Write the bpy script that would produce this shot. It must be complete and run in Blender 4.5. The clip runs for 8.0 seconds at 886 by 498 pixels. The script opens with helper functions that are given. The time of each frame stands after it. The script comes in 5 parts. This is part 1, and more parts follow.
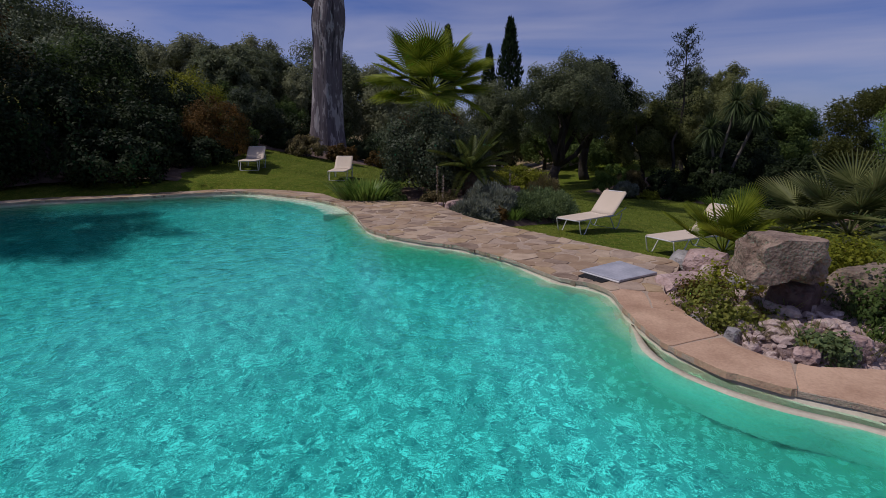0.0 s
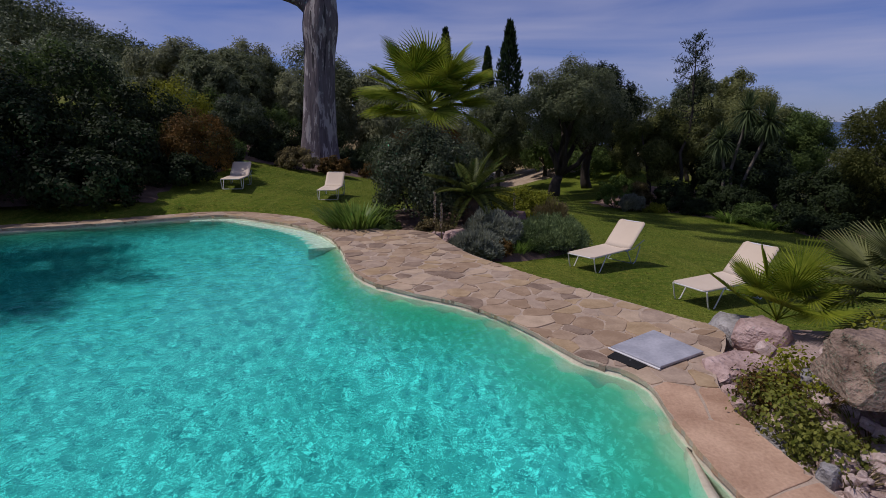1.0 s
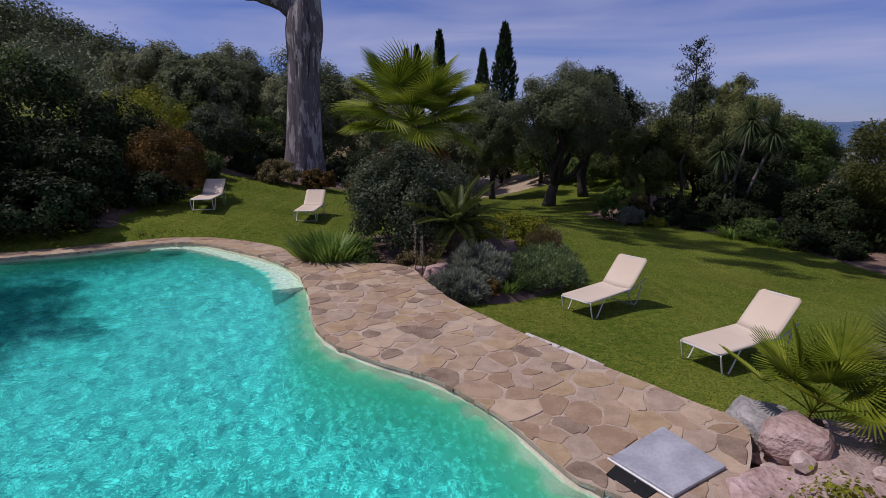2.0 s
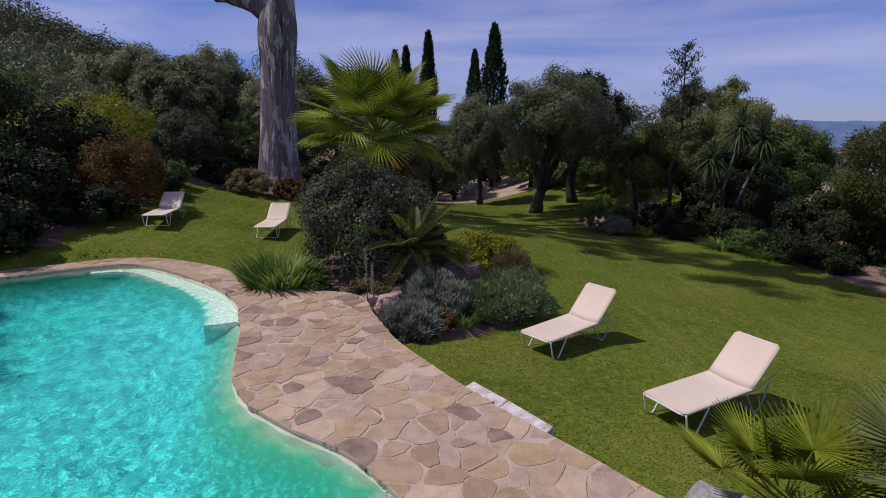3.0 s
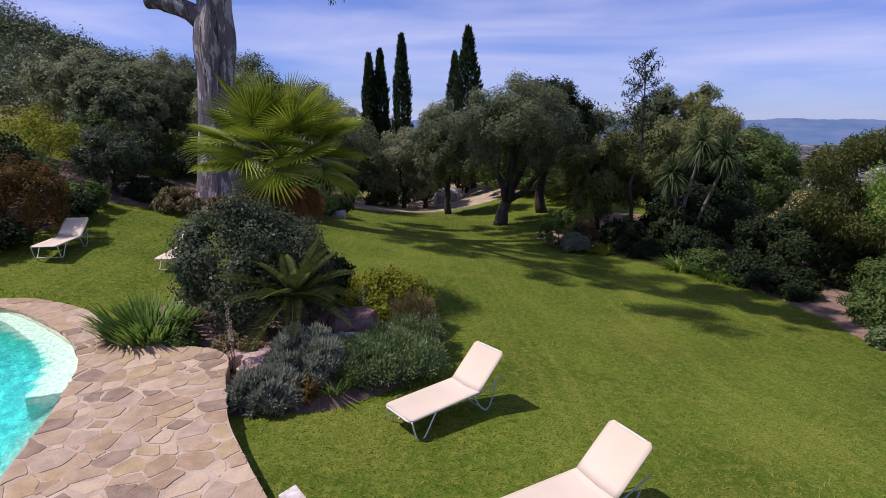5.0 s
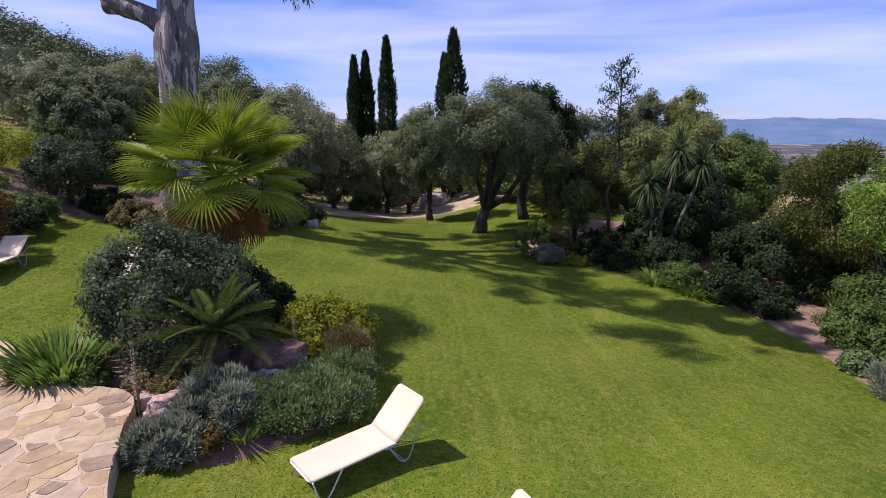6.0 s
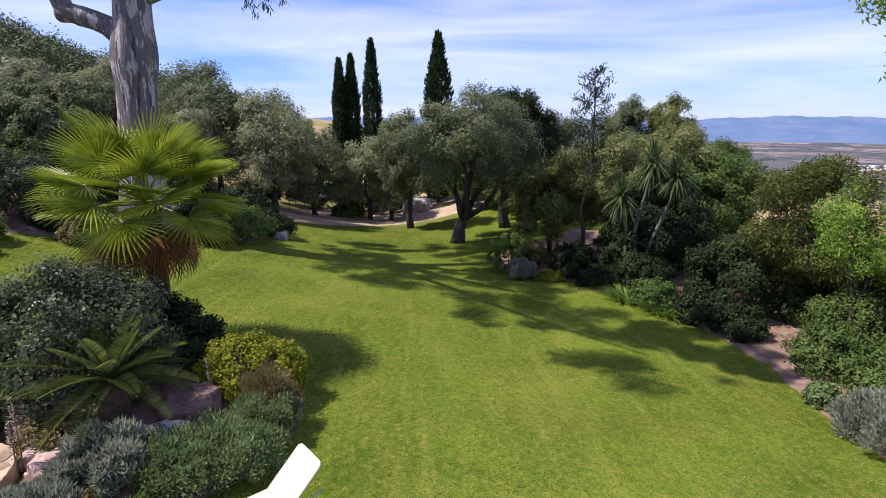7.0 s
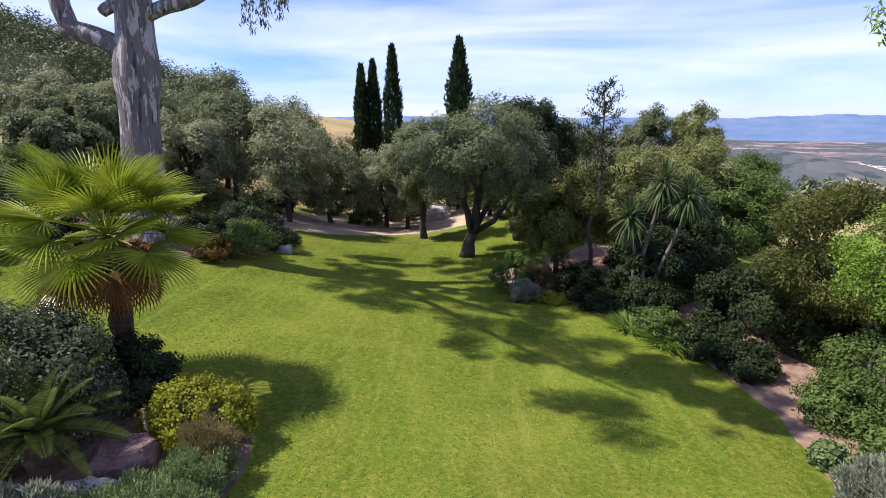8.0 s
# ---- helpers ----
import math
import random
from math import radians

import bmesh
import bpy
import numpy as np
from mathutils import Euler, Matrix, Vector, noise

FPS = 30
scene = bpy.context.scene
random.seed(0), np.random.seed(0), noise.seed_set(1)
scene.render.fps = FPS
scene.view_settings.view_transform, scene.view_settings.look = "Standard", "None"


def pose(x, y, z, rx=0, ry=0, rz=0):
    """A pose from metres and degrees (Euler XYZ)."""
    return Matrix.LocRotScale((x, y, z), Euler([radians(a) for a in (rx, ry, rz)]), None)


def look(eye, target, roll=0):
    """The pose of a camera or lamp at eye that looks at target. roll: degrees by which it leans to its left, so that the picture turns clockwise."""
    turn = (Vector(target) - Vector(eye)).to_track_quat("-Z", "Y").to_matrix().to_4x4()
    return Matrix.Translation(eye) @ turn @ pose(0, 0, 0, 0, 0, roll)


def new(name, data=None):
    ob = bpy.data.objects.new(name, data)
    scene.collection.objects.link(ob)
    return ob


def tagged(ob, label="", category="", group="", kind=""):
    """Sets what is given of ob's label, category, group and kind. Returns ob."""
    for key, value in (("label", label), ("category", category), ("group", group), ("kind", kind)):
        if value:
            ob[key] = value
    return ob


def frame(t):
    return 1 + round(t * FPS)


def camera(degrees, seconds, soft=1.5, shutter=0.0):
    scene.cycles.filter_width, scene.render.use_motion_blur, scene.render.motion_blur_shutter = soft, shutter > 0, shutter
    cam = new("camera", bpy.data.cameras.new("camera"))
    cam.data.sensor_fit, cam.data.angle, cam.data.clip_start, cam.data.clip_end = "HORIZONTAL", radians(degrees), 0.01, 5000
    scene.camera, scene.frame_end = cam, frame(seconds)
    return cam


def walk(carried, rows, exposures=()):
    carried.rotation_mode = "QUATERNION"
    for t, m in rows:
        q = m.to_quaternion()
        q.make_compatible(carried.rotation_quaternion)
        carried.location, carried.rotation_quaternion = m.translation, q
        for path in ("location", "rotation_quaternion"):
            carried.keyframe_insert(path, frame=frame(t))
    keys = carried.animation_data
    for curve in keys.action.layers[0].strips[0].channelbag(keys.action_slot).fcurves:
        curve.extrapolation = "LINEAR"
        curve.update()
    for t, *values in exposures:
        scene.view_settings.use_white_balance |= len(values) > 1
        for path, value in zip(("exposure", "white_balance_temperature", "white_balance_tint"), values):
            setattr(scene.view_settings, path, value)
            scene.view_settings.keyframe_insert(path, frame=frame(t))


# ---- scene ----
cam = camera(79.7, 8.0, 0.9)
METRES, EYE, TILT, LEAN, TURN = 12.0, 1.95, -13.0, 0.0, 0.0
ROWS = [
    (0.0, 0.0, 0.0, 0.0, 0.0, 0.0, -0.0),
    (0.5, -0.0039, 0.0526, 0.0323, -0.13, 0.01, 0.02),
    (1.0, -0.0012, 0.1087, 0.0679, -0.26, 0.0, 0.03),
    (1.5, 0.007, 0.1603, 0.1034, -0.41, -0.02, 0.04),
    (3.0, 0.1006, 0.2811, 0.1802, -0.78, -0.14, 0.11),
    (3.5, 0.1438, 0.3093, 0.1983, -0.9, -0.18, 0.12),
    (4.0, 0.1887, 0.3323, 0.2173, -1.0, -0.23, 0.17),
    (4.5, 0.2329, 0.3533, 0.2368, -1.12, -0.29, 0.21),
    (6.0, 0.3813, 0.4289, 0.3037, -1.41, -0.42, 0.29),
    (6.5, 0.438, 0.4565, 0.3299, -1.48, -0.51, 0.31),
    (7.0, 0.4962, 0.4842, 0.3608, -1.42, -0.58, 0.32),
    (7.5, 0.5565, 0.5129, 0.3956, -0.1, -0.65, 0.01),
    (8.0, 0.6199, 0.5426, 0.4341, 2.31, -0.75, -0.55),
]
EXPOSURES = [(0.0, -1.2, 6200, 18), (1.5, -0.98, 6200, 20), (3.0, -0.7, 6150, 22), (4.5, -0.35, 6150, 21), (6.0, 0.12, 6300, 18), (7.0, 0.46, 6400, 15), (8.0, 0.66, 6500, 13)]
walk(cam, [(t, pose(0, 0, EYE, TILT, LEAN, TURN) @ pose(METRES * x, METRES * y, METRES * z, 90 + pitch, roll, yaw)) for t, x, y, z, yaw, pitch, roll in ROWS], EXPOSURES)

# ---- sky and sun ----
SUN_WAY = Vector((0.64, 0.03, -1.0)).normalized()
sun = new("sun", bpy.data.lights.new("sun", "SUN"))
sun.data.energy, sun.data.angle, sun.data.color = 4.9, radians(0.55), (1.0, 0.95, 0.86)
sun.matrix_world = look(-SUN_WAY * 60 + Vector((0, 20, 0)), (0, 20, 0))

world = bpy.data.worlds.new("sky")
scene.world = world
world.use_nodes = True
wn, wl = world.node_tree.nodes, world.node_tree.links
background = wn["Background"]
background.inputs["Strength"].default_value = 0.087
sky = wn.new("ShaderNodeTexSky")
sky.sky_type, sky.sun_disc = "NISHITA", False
sky.sun_elevation = math.asin(-SUN_WAY.z)
sky.sun_rotation = math.atan2(-SUN_WAY.x, -SUN_WAY.y)
sky.altitude, sky.air_density, sky.dust_density, sky.ozone_density = 300, 1.0, 0.3, 3.0
# thin streaks of high cloud
way = wn.new("ShaderNodeTexCoord")
stretch = wn.new("ShaderNodeMapping")
stretch.inputs["Rotation"].default_value = (0.0, 0.12, 0.35)
stretch.inputs["Scale"].default_value = (1.3, 2.2, 9.0)
streaks = wn.new("ShaderNodeTexNoise")
streaks.inputs["Scale"].default_value, streaks.inputs["Detail"].default_value = 1.7, 7.0
streaks.inputs["Distortion"].default_value = 0.5
cover = wn.new("ShaderNodeMapRange")
cover.inputs["From Min"].default_value, cover.inputs["From Max"].default_value = 0.30, 0.80
cover.inputs["To Max"].default_value = 0.75
cloudy = wn.new("ShaderNodeMix")
cloudy.data_type = "RGBA"
cloudy.inputs["B"].default_value = (9.2, 9.5, 12.2, 1)
wl.new(way.outputs["Generated"], stretch.inputs["Vector"])
wl.new(stretch.outputs["Vector"], streaks.inputs["Vector"])
wl.new(streaks.outputs["Fac"], cover.inputs["Value"])
wl.new(cover.outputs["Result"], cloudy.inputs["Factor"])
blue = wn.new("ShaderNodeMix")
blue.data_type, blue.blend_type = "RGBA", "MULTIPLY"
blue.inputs["Factor"].default_value = 1.0
blue.inputs["B"].default_value = (0.72, 0.90, 1.58, 1)
wl.new(sky.outputs["Color"], blue.inputs["A"])
wl.new(blue.outputs["Result"], cloudy.inputs["A"])
wl.new(cloudy.outputs["Result"], background.inputs["Color"])


# ---- materials ----
def mat(name, dark, light, scale=3.0, fine=40.0, rough=0.8, bump=0.3, island=0.0, each=0.0, thin=0.0, metal=0.0, stretch=(1, 1, 1), spec=0.4, depth=0.02):
    """Two colours mixed by a coarse and a fine noise, with relief from the fine one; island and each shift the value leaf by leaf or piece by piece."""
    m = bpy.data.materials.new(name)
    m.use_nodes = True
    n, l = m.node_tree.nodes, m.node_tree.links
    b, out = n["Principled BSDF"], n["Material Output"]
    co = n.new("ShaderNodeTexCoord")
    mp = n.new("ShaderNodeMapping")
    mp.inputs["Scale"].default_value = stretch
    l.new(co.outputs["Object"], mp.inputs["Vector"])
    a, f = n.new("ShaderNodeTexNoise"), n.new("ShaderNodeTexNoise")
    a.inputs["Scale"].default_value, a.inputs["Detail"].default_value = scale, 5
    f.inputs["Scale"].default_value, f.inputs["Detail"].default_value = fine, 4
    l.new(mp.outputs["Vector"], a.inputs["Vector"])
    l.new(mp.outputs["Vector"], f.inputs["Vector"])
    add = n.new("ShaderNodeMath")
    add.operation = "MULTIPLY_ADD"
    add.inputs[1].default_value = 0.5
    l.new(f.outputs["Fac"], add.inputs[0])
    l.new(a.outputs["Fac"], add.inputs[2])
    rng = n.new("ShaderNodeMapRange")
    rng.inputs["From Min"].default_value, rng.inputs["From Max"].default_value = 0.5, 1.0
    value = add.outputs[0]
    for kind, amount in (("island", island), ("each", each)):
        if amount:
            src = n.new("ShaderNodeNewGeometry").outputs["Random Per Island"] if kind == "island" else n.new("ShaderNodeObjectInfo").outputs["Random"]
            sh = n.new("ShaderNodeMath")
            sh.operation = "MULTIPLY_ADD"
            sh.inputs[1].default_value = amount
            l.new(src, sh.inputs[0])
            half = n.new("ShaderNodeMath")
            half.operation = "SUBTRACT"
            half.inputs[1].default_value = amount / 2
            l.new(value, half.inputs[0])
            l.new(half.outputs[0], sh.inputs[2])
            value = sh.outputs[0]
    l.new(value, rng.inputs["Value"])
    mix = n.new("ShaderNodeMix")
    mix.data_type = "RGBA"
    mix.inputs["A"].default_value, mix.inputs["B"].default_value = (*dark, 1), (*light, 1)
    l.new(rng.outputs["Result"], mix.inputs["Factor"])
    l.new(mix.outputs["Result"], b.inputs["Base Color"])
    b.inputs["Roughness"].default_value, b.inputs["Metallic"].default_value = rough, metal
    b.inputs["Specular IOR Level"].default_value = spec
    if bump:
        bp = n.new("ShaderNodeBump")
        bp.inputs["Strength"].default_value, bp.inputs["Distance"].default_value = bump, depth
        l.new(f.outputs["Fac"], bp.inputs["Height"])
        l.new(bp.outputs["Normal"], b.inputs["Normal"])
    if thin:
        tr, ms = n.new("ShaderNodeBsdfTranslucent"), n.new("ShaderNodeMixShader")
        l.new(mix.outputs["Result"], tr.inputs["Color"])
        ms.inputs[0].default_value = thin
        l.new(b.outputs[0], ms.inputs[1])
        l.new(tr.outputs[0], ms.inputs[2])
        l.new(ms.outputs[0], out.inputs["Surface"])
    return m


def leaf(name, dark, light, rough=0.6, thin=0.38, island=0.34, scale=1.2):
    return mat(name, dark, light, scale, 12, rough, 0.0, island, 0.0, thin, spec=0.12)


OLIVE = leaf("olive_leaf", (0.075, 0.095, 0.04), (0.24, 0.265, 0.14))
OLIVE_PALE = leaf("olive_leaf_pale", (0.13, 0.145, 0.07), (0.35, 0.36, 0.205))
DARK_LEAF = leaf("dark_leaf", (0.011, 0.020, 0.008), (0.046, 0.066, 0.022), thin=0.2)
GREEN_LEAF = leaf("green_leaf", (0.05, 0.09, 0.02), (0.16, 0.22, 0.06))
BLUE_LEAF = leaf("blue_green_leaf", (0.028, 0.042, 0.020), (0.14, 0.165, 0.092), rough=0.4)
YELLOW_LEAF = leaf("yellow_green_leaf", (0.14, 0.16, 0.01), (0.36, 0.36, 0.04))
STRAW_LEAF = leaf("straw_green_leaf", (0.12, 0.10, 0.04), (0.32, 0.26, 0.12))
RUST_LEAF = leaf("rust_leaf", (0.05, 0.045, 0.014), (0.22, 0.115, 0.03))
GREY_LEAF = leaf("grey_leaf", (0.165, 0.18, 0.12), (0.39, 0.41, 0.31))
GREY_GREEN = leaf("grey_green_leaf", (0.085, 0.13, 0.045), (0.27, 0.34, 0.14))
STRAP_LEAF = leaf("strap_leaf", (0.065, 0.13, 0.018), (0.21, 0.31, 0.06), rough=0.4)
FAN_LEAF = leaf("fan_leaf", (0.095, 0.14, 0.008), (0.32, 0.36, 0.035), rough=0.4, thin=0.3)
CHAM_LEAF = leaf("dwarf_palm_leaf", (0.085, 0.105, 0.03), (0.26, 0.275, 0.10), rough=0.4)
DEAD_LEAF = leaf("dead_frond", (0.14, 0.06, 0.02), (0.34, 0.17, 0.07))
CYCAD_LEAF = leaf("cycad_leaf", (0.035, 0.055, 0.012), (0.17, 0.20, 0.045), rough=0.4, thin=0.2)
CYPRESS_LEAF = leaf("cypress_leaf", (0.014, 0.028, 0.012), (0.05, 0.08, 0.03))
WILLOW_LEAF = leaf("willow_leaf", (0.055, 0.07, 0.015), (0.17, 0.175, 0.05))
SWORD_LEAF = leaf("sword_leaf", (0.035, 0.06, 0.02), (0.13, 0.17, 0.07))
FEATHER_LEAF = leaf("feathery_leaf", (0.11, 0.13, 0.035), (0.30, 0.31, 0.12))
BOX_LEAF = leaf("box_leaf", (0.06, 0.11, 0.018), (0.19, 0.27, 0.06))
BRIGHT_LEAF = leaf("bright_leaf", (0.10, 0.18, 0.02), (0.28, 0.40, 0.07))
WOOD = mat("bark", (0.022, 0.017, 0.014), (0.09, 0.07, 0.056), 3, 22, 0.9, 0.6, stretch=(1, 1, 0.25))
PALE_WOOD = mat("pale_bark", (0.08, 0.065, 0.05), (0.20, 0.17, 0.14), 3, 22, 0.9, 0.6, stretch=(1, 1, 0.25))
EUC_BARK = mat("shedding_bark", (0.105, 0.082, 0.088), (0.21, 0.175, 0.18), 2.6, 9.0, 0.85, 0.8, stretch=(2.8, 2.8, 0.25), depth=0.05)


def shed_patches():
    """Pale fresh wood where plates of bark have fallen, with torn edges."""
    n, l = EUC_BARK.node_tree.nodes, EUC_BARK.node_tree.links
    b, co = n["Principled BSDF"], n["Texture Coordinate"]
    col = b.inputs["Base Color"].links[0].from_socket
    for size, lo, hi, tone in (((2.2, 2.2, 0.55), 0.55, 0.575, (0.40, 0.36, 0.35)), ((5.5, 5.5, 0.8), 0.58, 0.61, (0.47, 0.42, 0.40)), ((4.5, 4.5, 0.5), 0.60, 0.64, (0.052, 0.042, 0.046))):
        mp, t, r, x = n.new("ShaderNodeMapping"), n.new("ShaderNodeTexNoise"), n.new("ShaderNodeMapRange"), n.new("ShaderNodeMix")
        mp.inputs["Scale"].default_value = size
        mp.inputs["Location"].default_value = (size[0], lo * 9, size[2])
        t.inputs["Scale"].default_value, t.inputs["Detail"].default_value, t.inputs["Roughness"].default_value = 1.0, 5, 0.62
        r.inputs["From Min"].default_value, r.inputs["From Max"].default_value = lo, hi
        x.data_type = "RGBA"
        x.inputs["B"].default_value = (*tone, 1)
        l.new(co.outputs["Object"], mp.inputs["Vector"])
        l.new(mp.outputs["Vector"], t.inputs["Vector"])
        l.new(t.outputs["Fac"], r.inputs["Value"])
        l.new(r.outputs["Result"], x.inputs["Factor"])
        l.new(col, x.inputs["A"])
        col = x.outputs["Result"]
    l.new(col, b.inputs["Base Color"])


shed_patches()
PALM_BARK = mat("palm_fibre", (0.03, 0.02, 0.012), (0.14, 0.09, 0.05), 6, 50, 0.95, 0.8)
SOIL = mat("bed_soil", (0.065, 0.040, 0.030), (0.215, 0.14, 0.105), 2.5, 45, 0.95, 0.8)
BORDER_SOIL = mat("border_soil", (0.12, 0.07, 0.05), (0.36, 0.235, 0.175), 3.0, 40, 0.95, 0.9)
TAN_SOIL = mat("dry_soil", (0.28, 0.20, 0.13), (0.52, 0.40, 0.285), 1.2, 30, 0.95, 0.6)
FLAG = mat("flagstone", (0.20, 0.13, 0.085), (0.58, 0.43, 0.30), 5.0, 34, 0.88, 0.6, each=0.4, depth=0.012)


def varied_stone():
    """Each flag takes one of several sandstone colours."""
    n, l = FLAG.node_tree.nodes, FLAG.node_tree.links
    b = n["Principled BSDF"]
    had = b.inputs["Base Color"].links[0].from_socket
    ramp = n.new("ShaderNodeValToRGB")
    ramp.color_ramp.interpolation = "CONSTANT"
    tones = ((0.42, 0.28, 0.165), (0.50, 0.355, 0.225), (0.20, 0.135, 0.095), (0.45, 0.305, 0.145), (0.40, 0.295, 0.22), (0.53, 0.39, 0.26), (0.31, 0.20, 0.115))
    while len(ramp.color_ramp.elements) < len(tones):
        ramp.color_ramp.elements.new(0.5)
    for k, c in enumerate(tones):
        ramp.color_ramp.elements[k].position = k / len(tones)
        ramp.color_ramp.elements[k].color = (*c, 1)
    l.new(n.new("ShaderNodeObjectInfo").outputs["Random"], ramp.inputs["Fac"])
    x = n.new("ShaderNodeMix")
    x.data_type = "RGBA"
    x.inputs["Factor"].default_value = 0.55
    l.new(had, x.inputs["A"])
    l.new(ramp.outputs["Color"], x.inputs["B"])
    l.new(x.outputs["Result"], b.inputs["Base Color"])


varied_stone()
MORTAR = mat("mortar", (0.36, 0.265, 0.19), (0.58, 0.45, 0.335), 3, 60, 0.95, 0.5)
SAND_PATH = mat("sandstone_path", (0.37, 0.215, 0.13), (0.64, 0.42, 0.275), 2.4, 34, 0.9, 0.7, each=0.25, depth=0.015)
ROCK = mat("boulder_stone", (0.12, 0.085, 0.06), (0.44, 0.33, 0.24), 2.2, 16, 0.9, 0.9, depth=0.05)
BOULDER = mat("brown_boulder", (0.12, 0.075, 0.05), (0.50, 0.36, 0.27), 3.6, 26, 0.9, 1.0, depth=0.05)
GRAVEL = mat("pink_gravel", (0.26, 0.175, 0.145), (0.60, 0.45, 0.395), 6.0, 45, 0.95, 0.9, depth=0.03)
PALE_PINK = mat("pale_pink_stone", (0.46, 0.325, 0.275), (0.80, 0.64, 0.57), 3.0, 22, 0.9, 0.5, depth=0.05)
PINK_ROCK = mat("pink_stone", (0.28, 0.17, 0.14), (0.66, 0.48, 0.43), 3.0, 18, 0.9, 0.9, depth=0.05)
RED_ROCK = mat("red_brown_stone", (0.075, 0.043, 0.038), (0.25, 0.155, 0.135), 3.0, 18, 0.9, 0.9, depth=0.05)
GREY_ROCK = mat("grey_stone", (0.20, 0.18, 0.17), (0.50, 0.47, 0.45), 3.0, 18, 0.9, 0.9, depth=0.05)
SLATE = mat("slate_plate", (0.30, 0.30, 0.33), (0.52, 0.51, 0.54), 3.5, 30, 0.6, 0.3, depth=0.006)
WHITEWASH = mat("whitewash", (0.40, 0.29, 0.235), (0.76, 0.72, 0.69), 7, 30, 0.85, 0.5, depth=0.01)
CANVAS = mat("cream_canvas", (0.64, 0.515, 0.385), (0.73, 0.60, 0.46), 1.5, 300, 0.8, 0.15, depth=0.002)
WHITE_TUBE = mat("white_tube", (0.66, 0.63, 0.60), (0.80, 0.78, 0.75), 4, 60, 0.35, 0.05)
GREY_TUBE = mat("grey_tube", (0.30, 0.34, 0.38), (0.42, 0.46, 0.50), 4, 60, 0.35, 0.05)


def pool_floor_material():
    """Blue plaster with pale and dark flecks painted for the play of sunlight, and the sandy render of the bank by the
    attribute bank.
    """
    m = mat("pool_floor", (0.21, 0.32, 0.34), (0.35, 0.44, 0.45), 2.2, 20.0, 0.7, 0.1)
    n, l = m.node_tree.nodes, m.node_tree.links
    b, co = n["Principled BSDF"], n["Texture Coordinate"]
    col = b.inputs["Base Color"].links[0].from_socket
    # dark and white cells imitate caustics and glints under the ripples
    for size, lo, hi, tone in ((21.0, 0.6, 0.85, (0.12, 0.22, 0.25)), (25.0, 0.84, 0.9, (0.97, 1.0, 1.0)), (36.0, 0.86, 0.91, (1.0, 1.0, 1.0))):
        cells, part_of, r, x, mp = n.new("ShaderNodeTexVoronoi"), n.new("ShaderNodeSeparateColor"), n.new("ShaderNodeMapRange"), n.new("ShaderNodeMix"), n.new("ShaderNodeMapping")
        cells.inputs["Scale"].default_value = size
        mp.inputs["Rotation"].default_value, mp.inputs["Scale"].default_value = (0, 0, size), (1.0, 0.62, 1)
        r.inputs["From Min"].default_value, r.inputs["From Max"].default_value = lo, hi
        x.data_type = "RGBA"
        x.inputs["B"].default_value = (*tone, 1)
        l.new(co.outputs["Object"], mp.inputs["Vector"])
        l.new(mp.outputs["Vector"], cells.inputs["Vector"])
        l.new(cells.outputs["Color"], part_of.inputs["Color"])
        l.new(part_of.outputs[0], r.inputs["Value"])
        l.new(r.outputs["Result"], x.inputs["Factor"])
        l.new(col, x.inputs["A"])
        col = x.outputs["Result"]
    x, t = n.new("ShaderNodeMix"), n.new("ShaderNodeAttribute")
    x.data_type, t.attribute_name = "RGBA", "bank"
    x.inputs["B"].default_value = (0.27, 0.36, 0.22, 1)
    l.new(t.outputs["Fac"], x.inputs["Factor"])
    l.new(col, x.inputs["A"])
    l.new(x.outputs["Result"], b.inputs["Base Color"])
    return m


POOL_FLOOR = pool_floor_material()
BENCH = mat("bench_pebbles", (0.34, 0.42, 0.34), (0.80, 0.84, 0.74), 14, 40, 0.8, 0.2)
CREAM = mat("cream_render", (0.46, 0.40, 0.28), (0.70, 0.63, 0.48), 2, 30, 0.8, 0.3)
OPENING_SHADE = mat("opening_shade", (0.006, 0.006, 0.006), (0.015, 0.014, 0.013), 6, 40, 0.9, 0.2)
IRON = mat("iron", (0.05, 0.05, 0.05), (0.12, 0.11, 0.10), 6, 40, 0.6, 0.2)


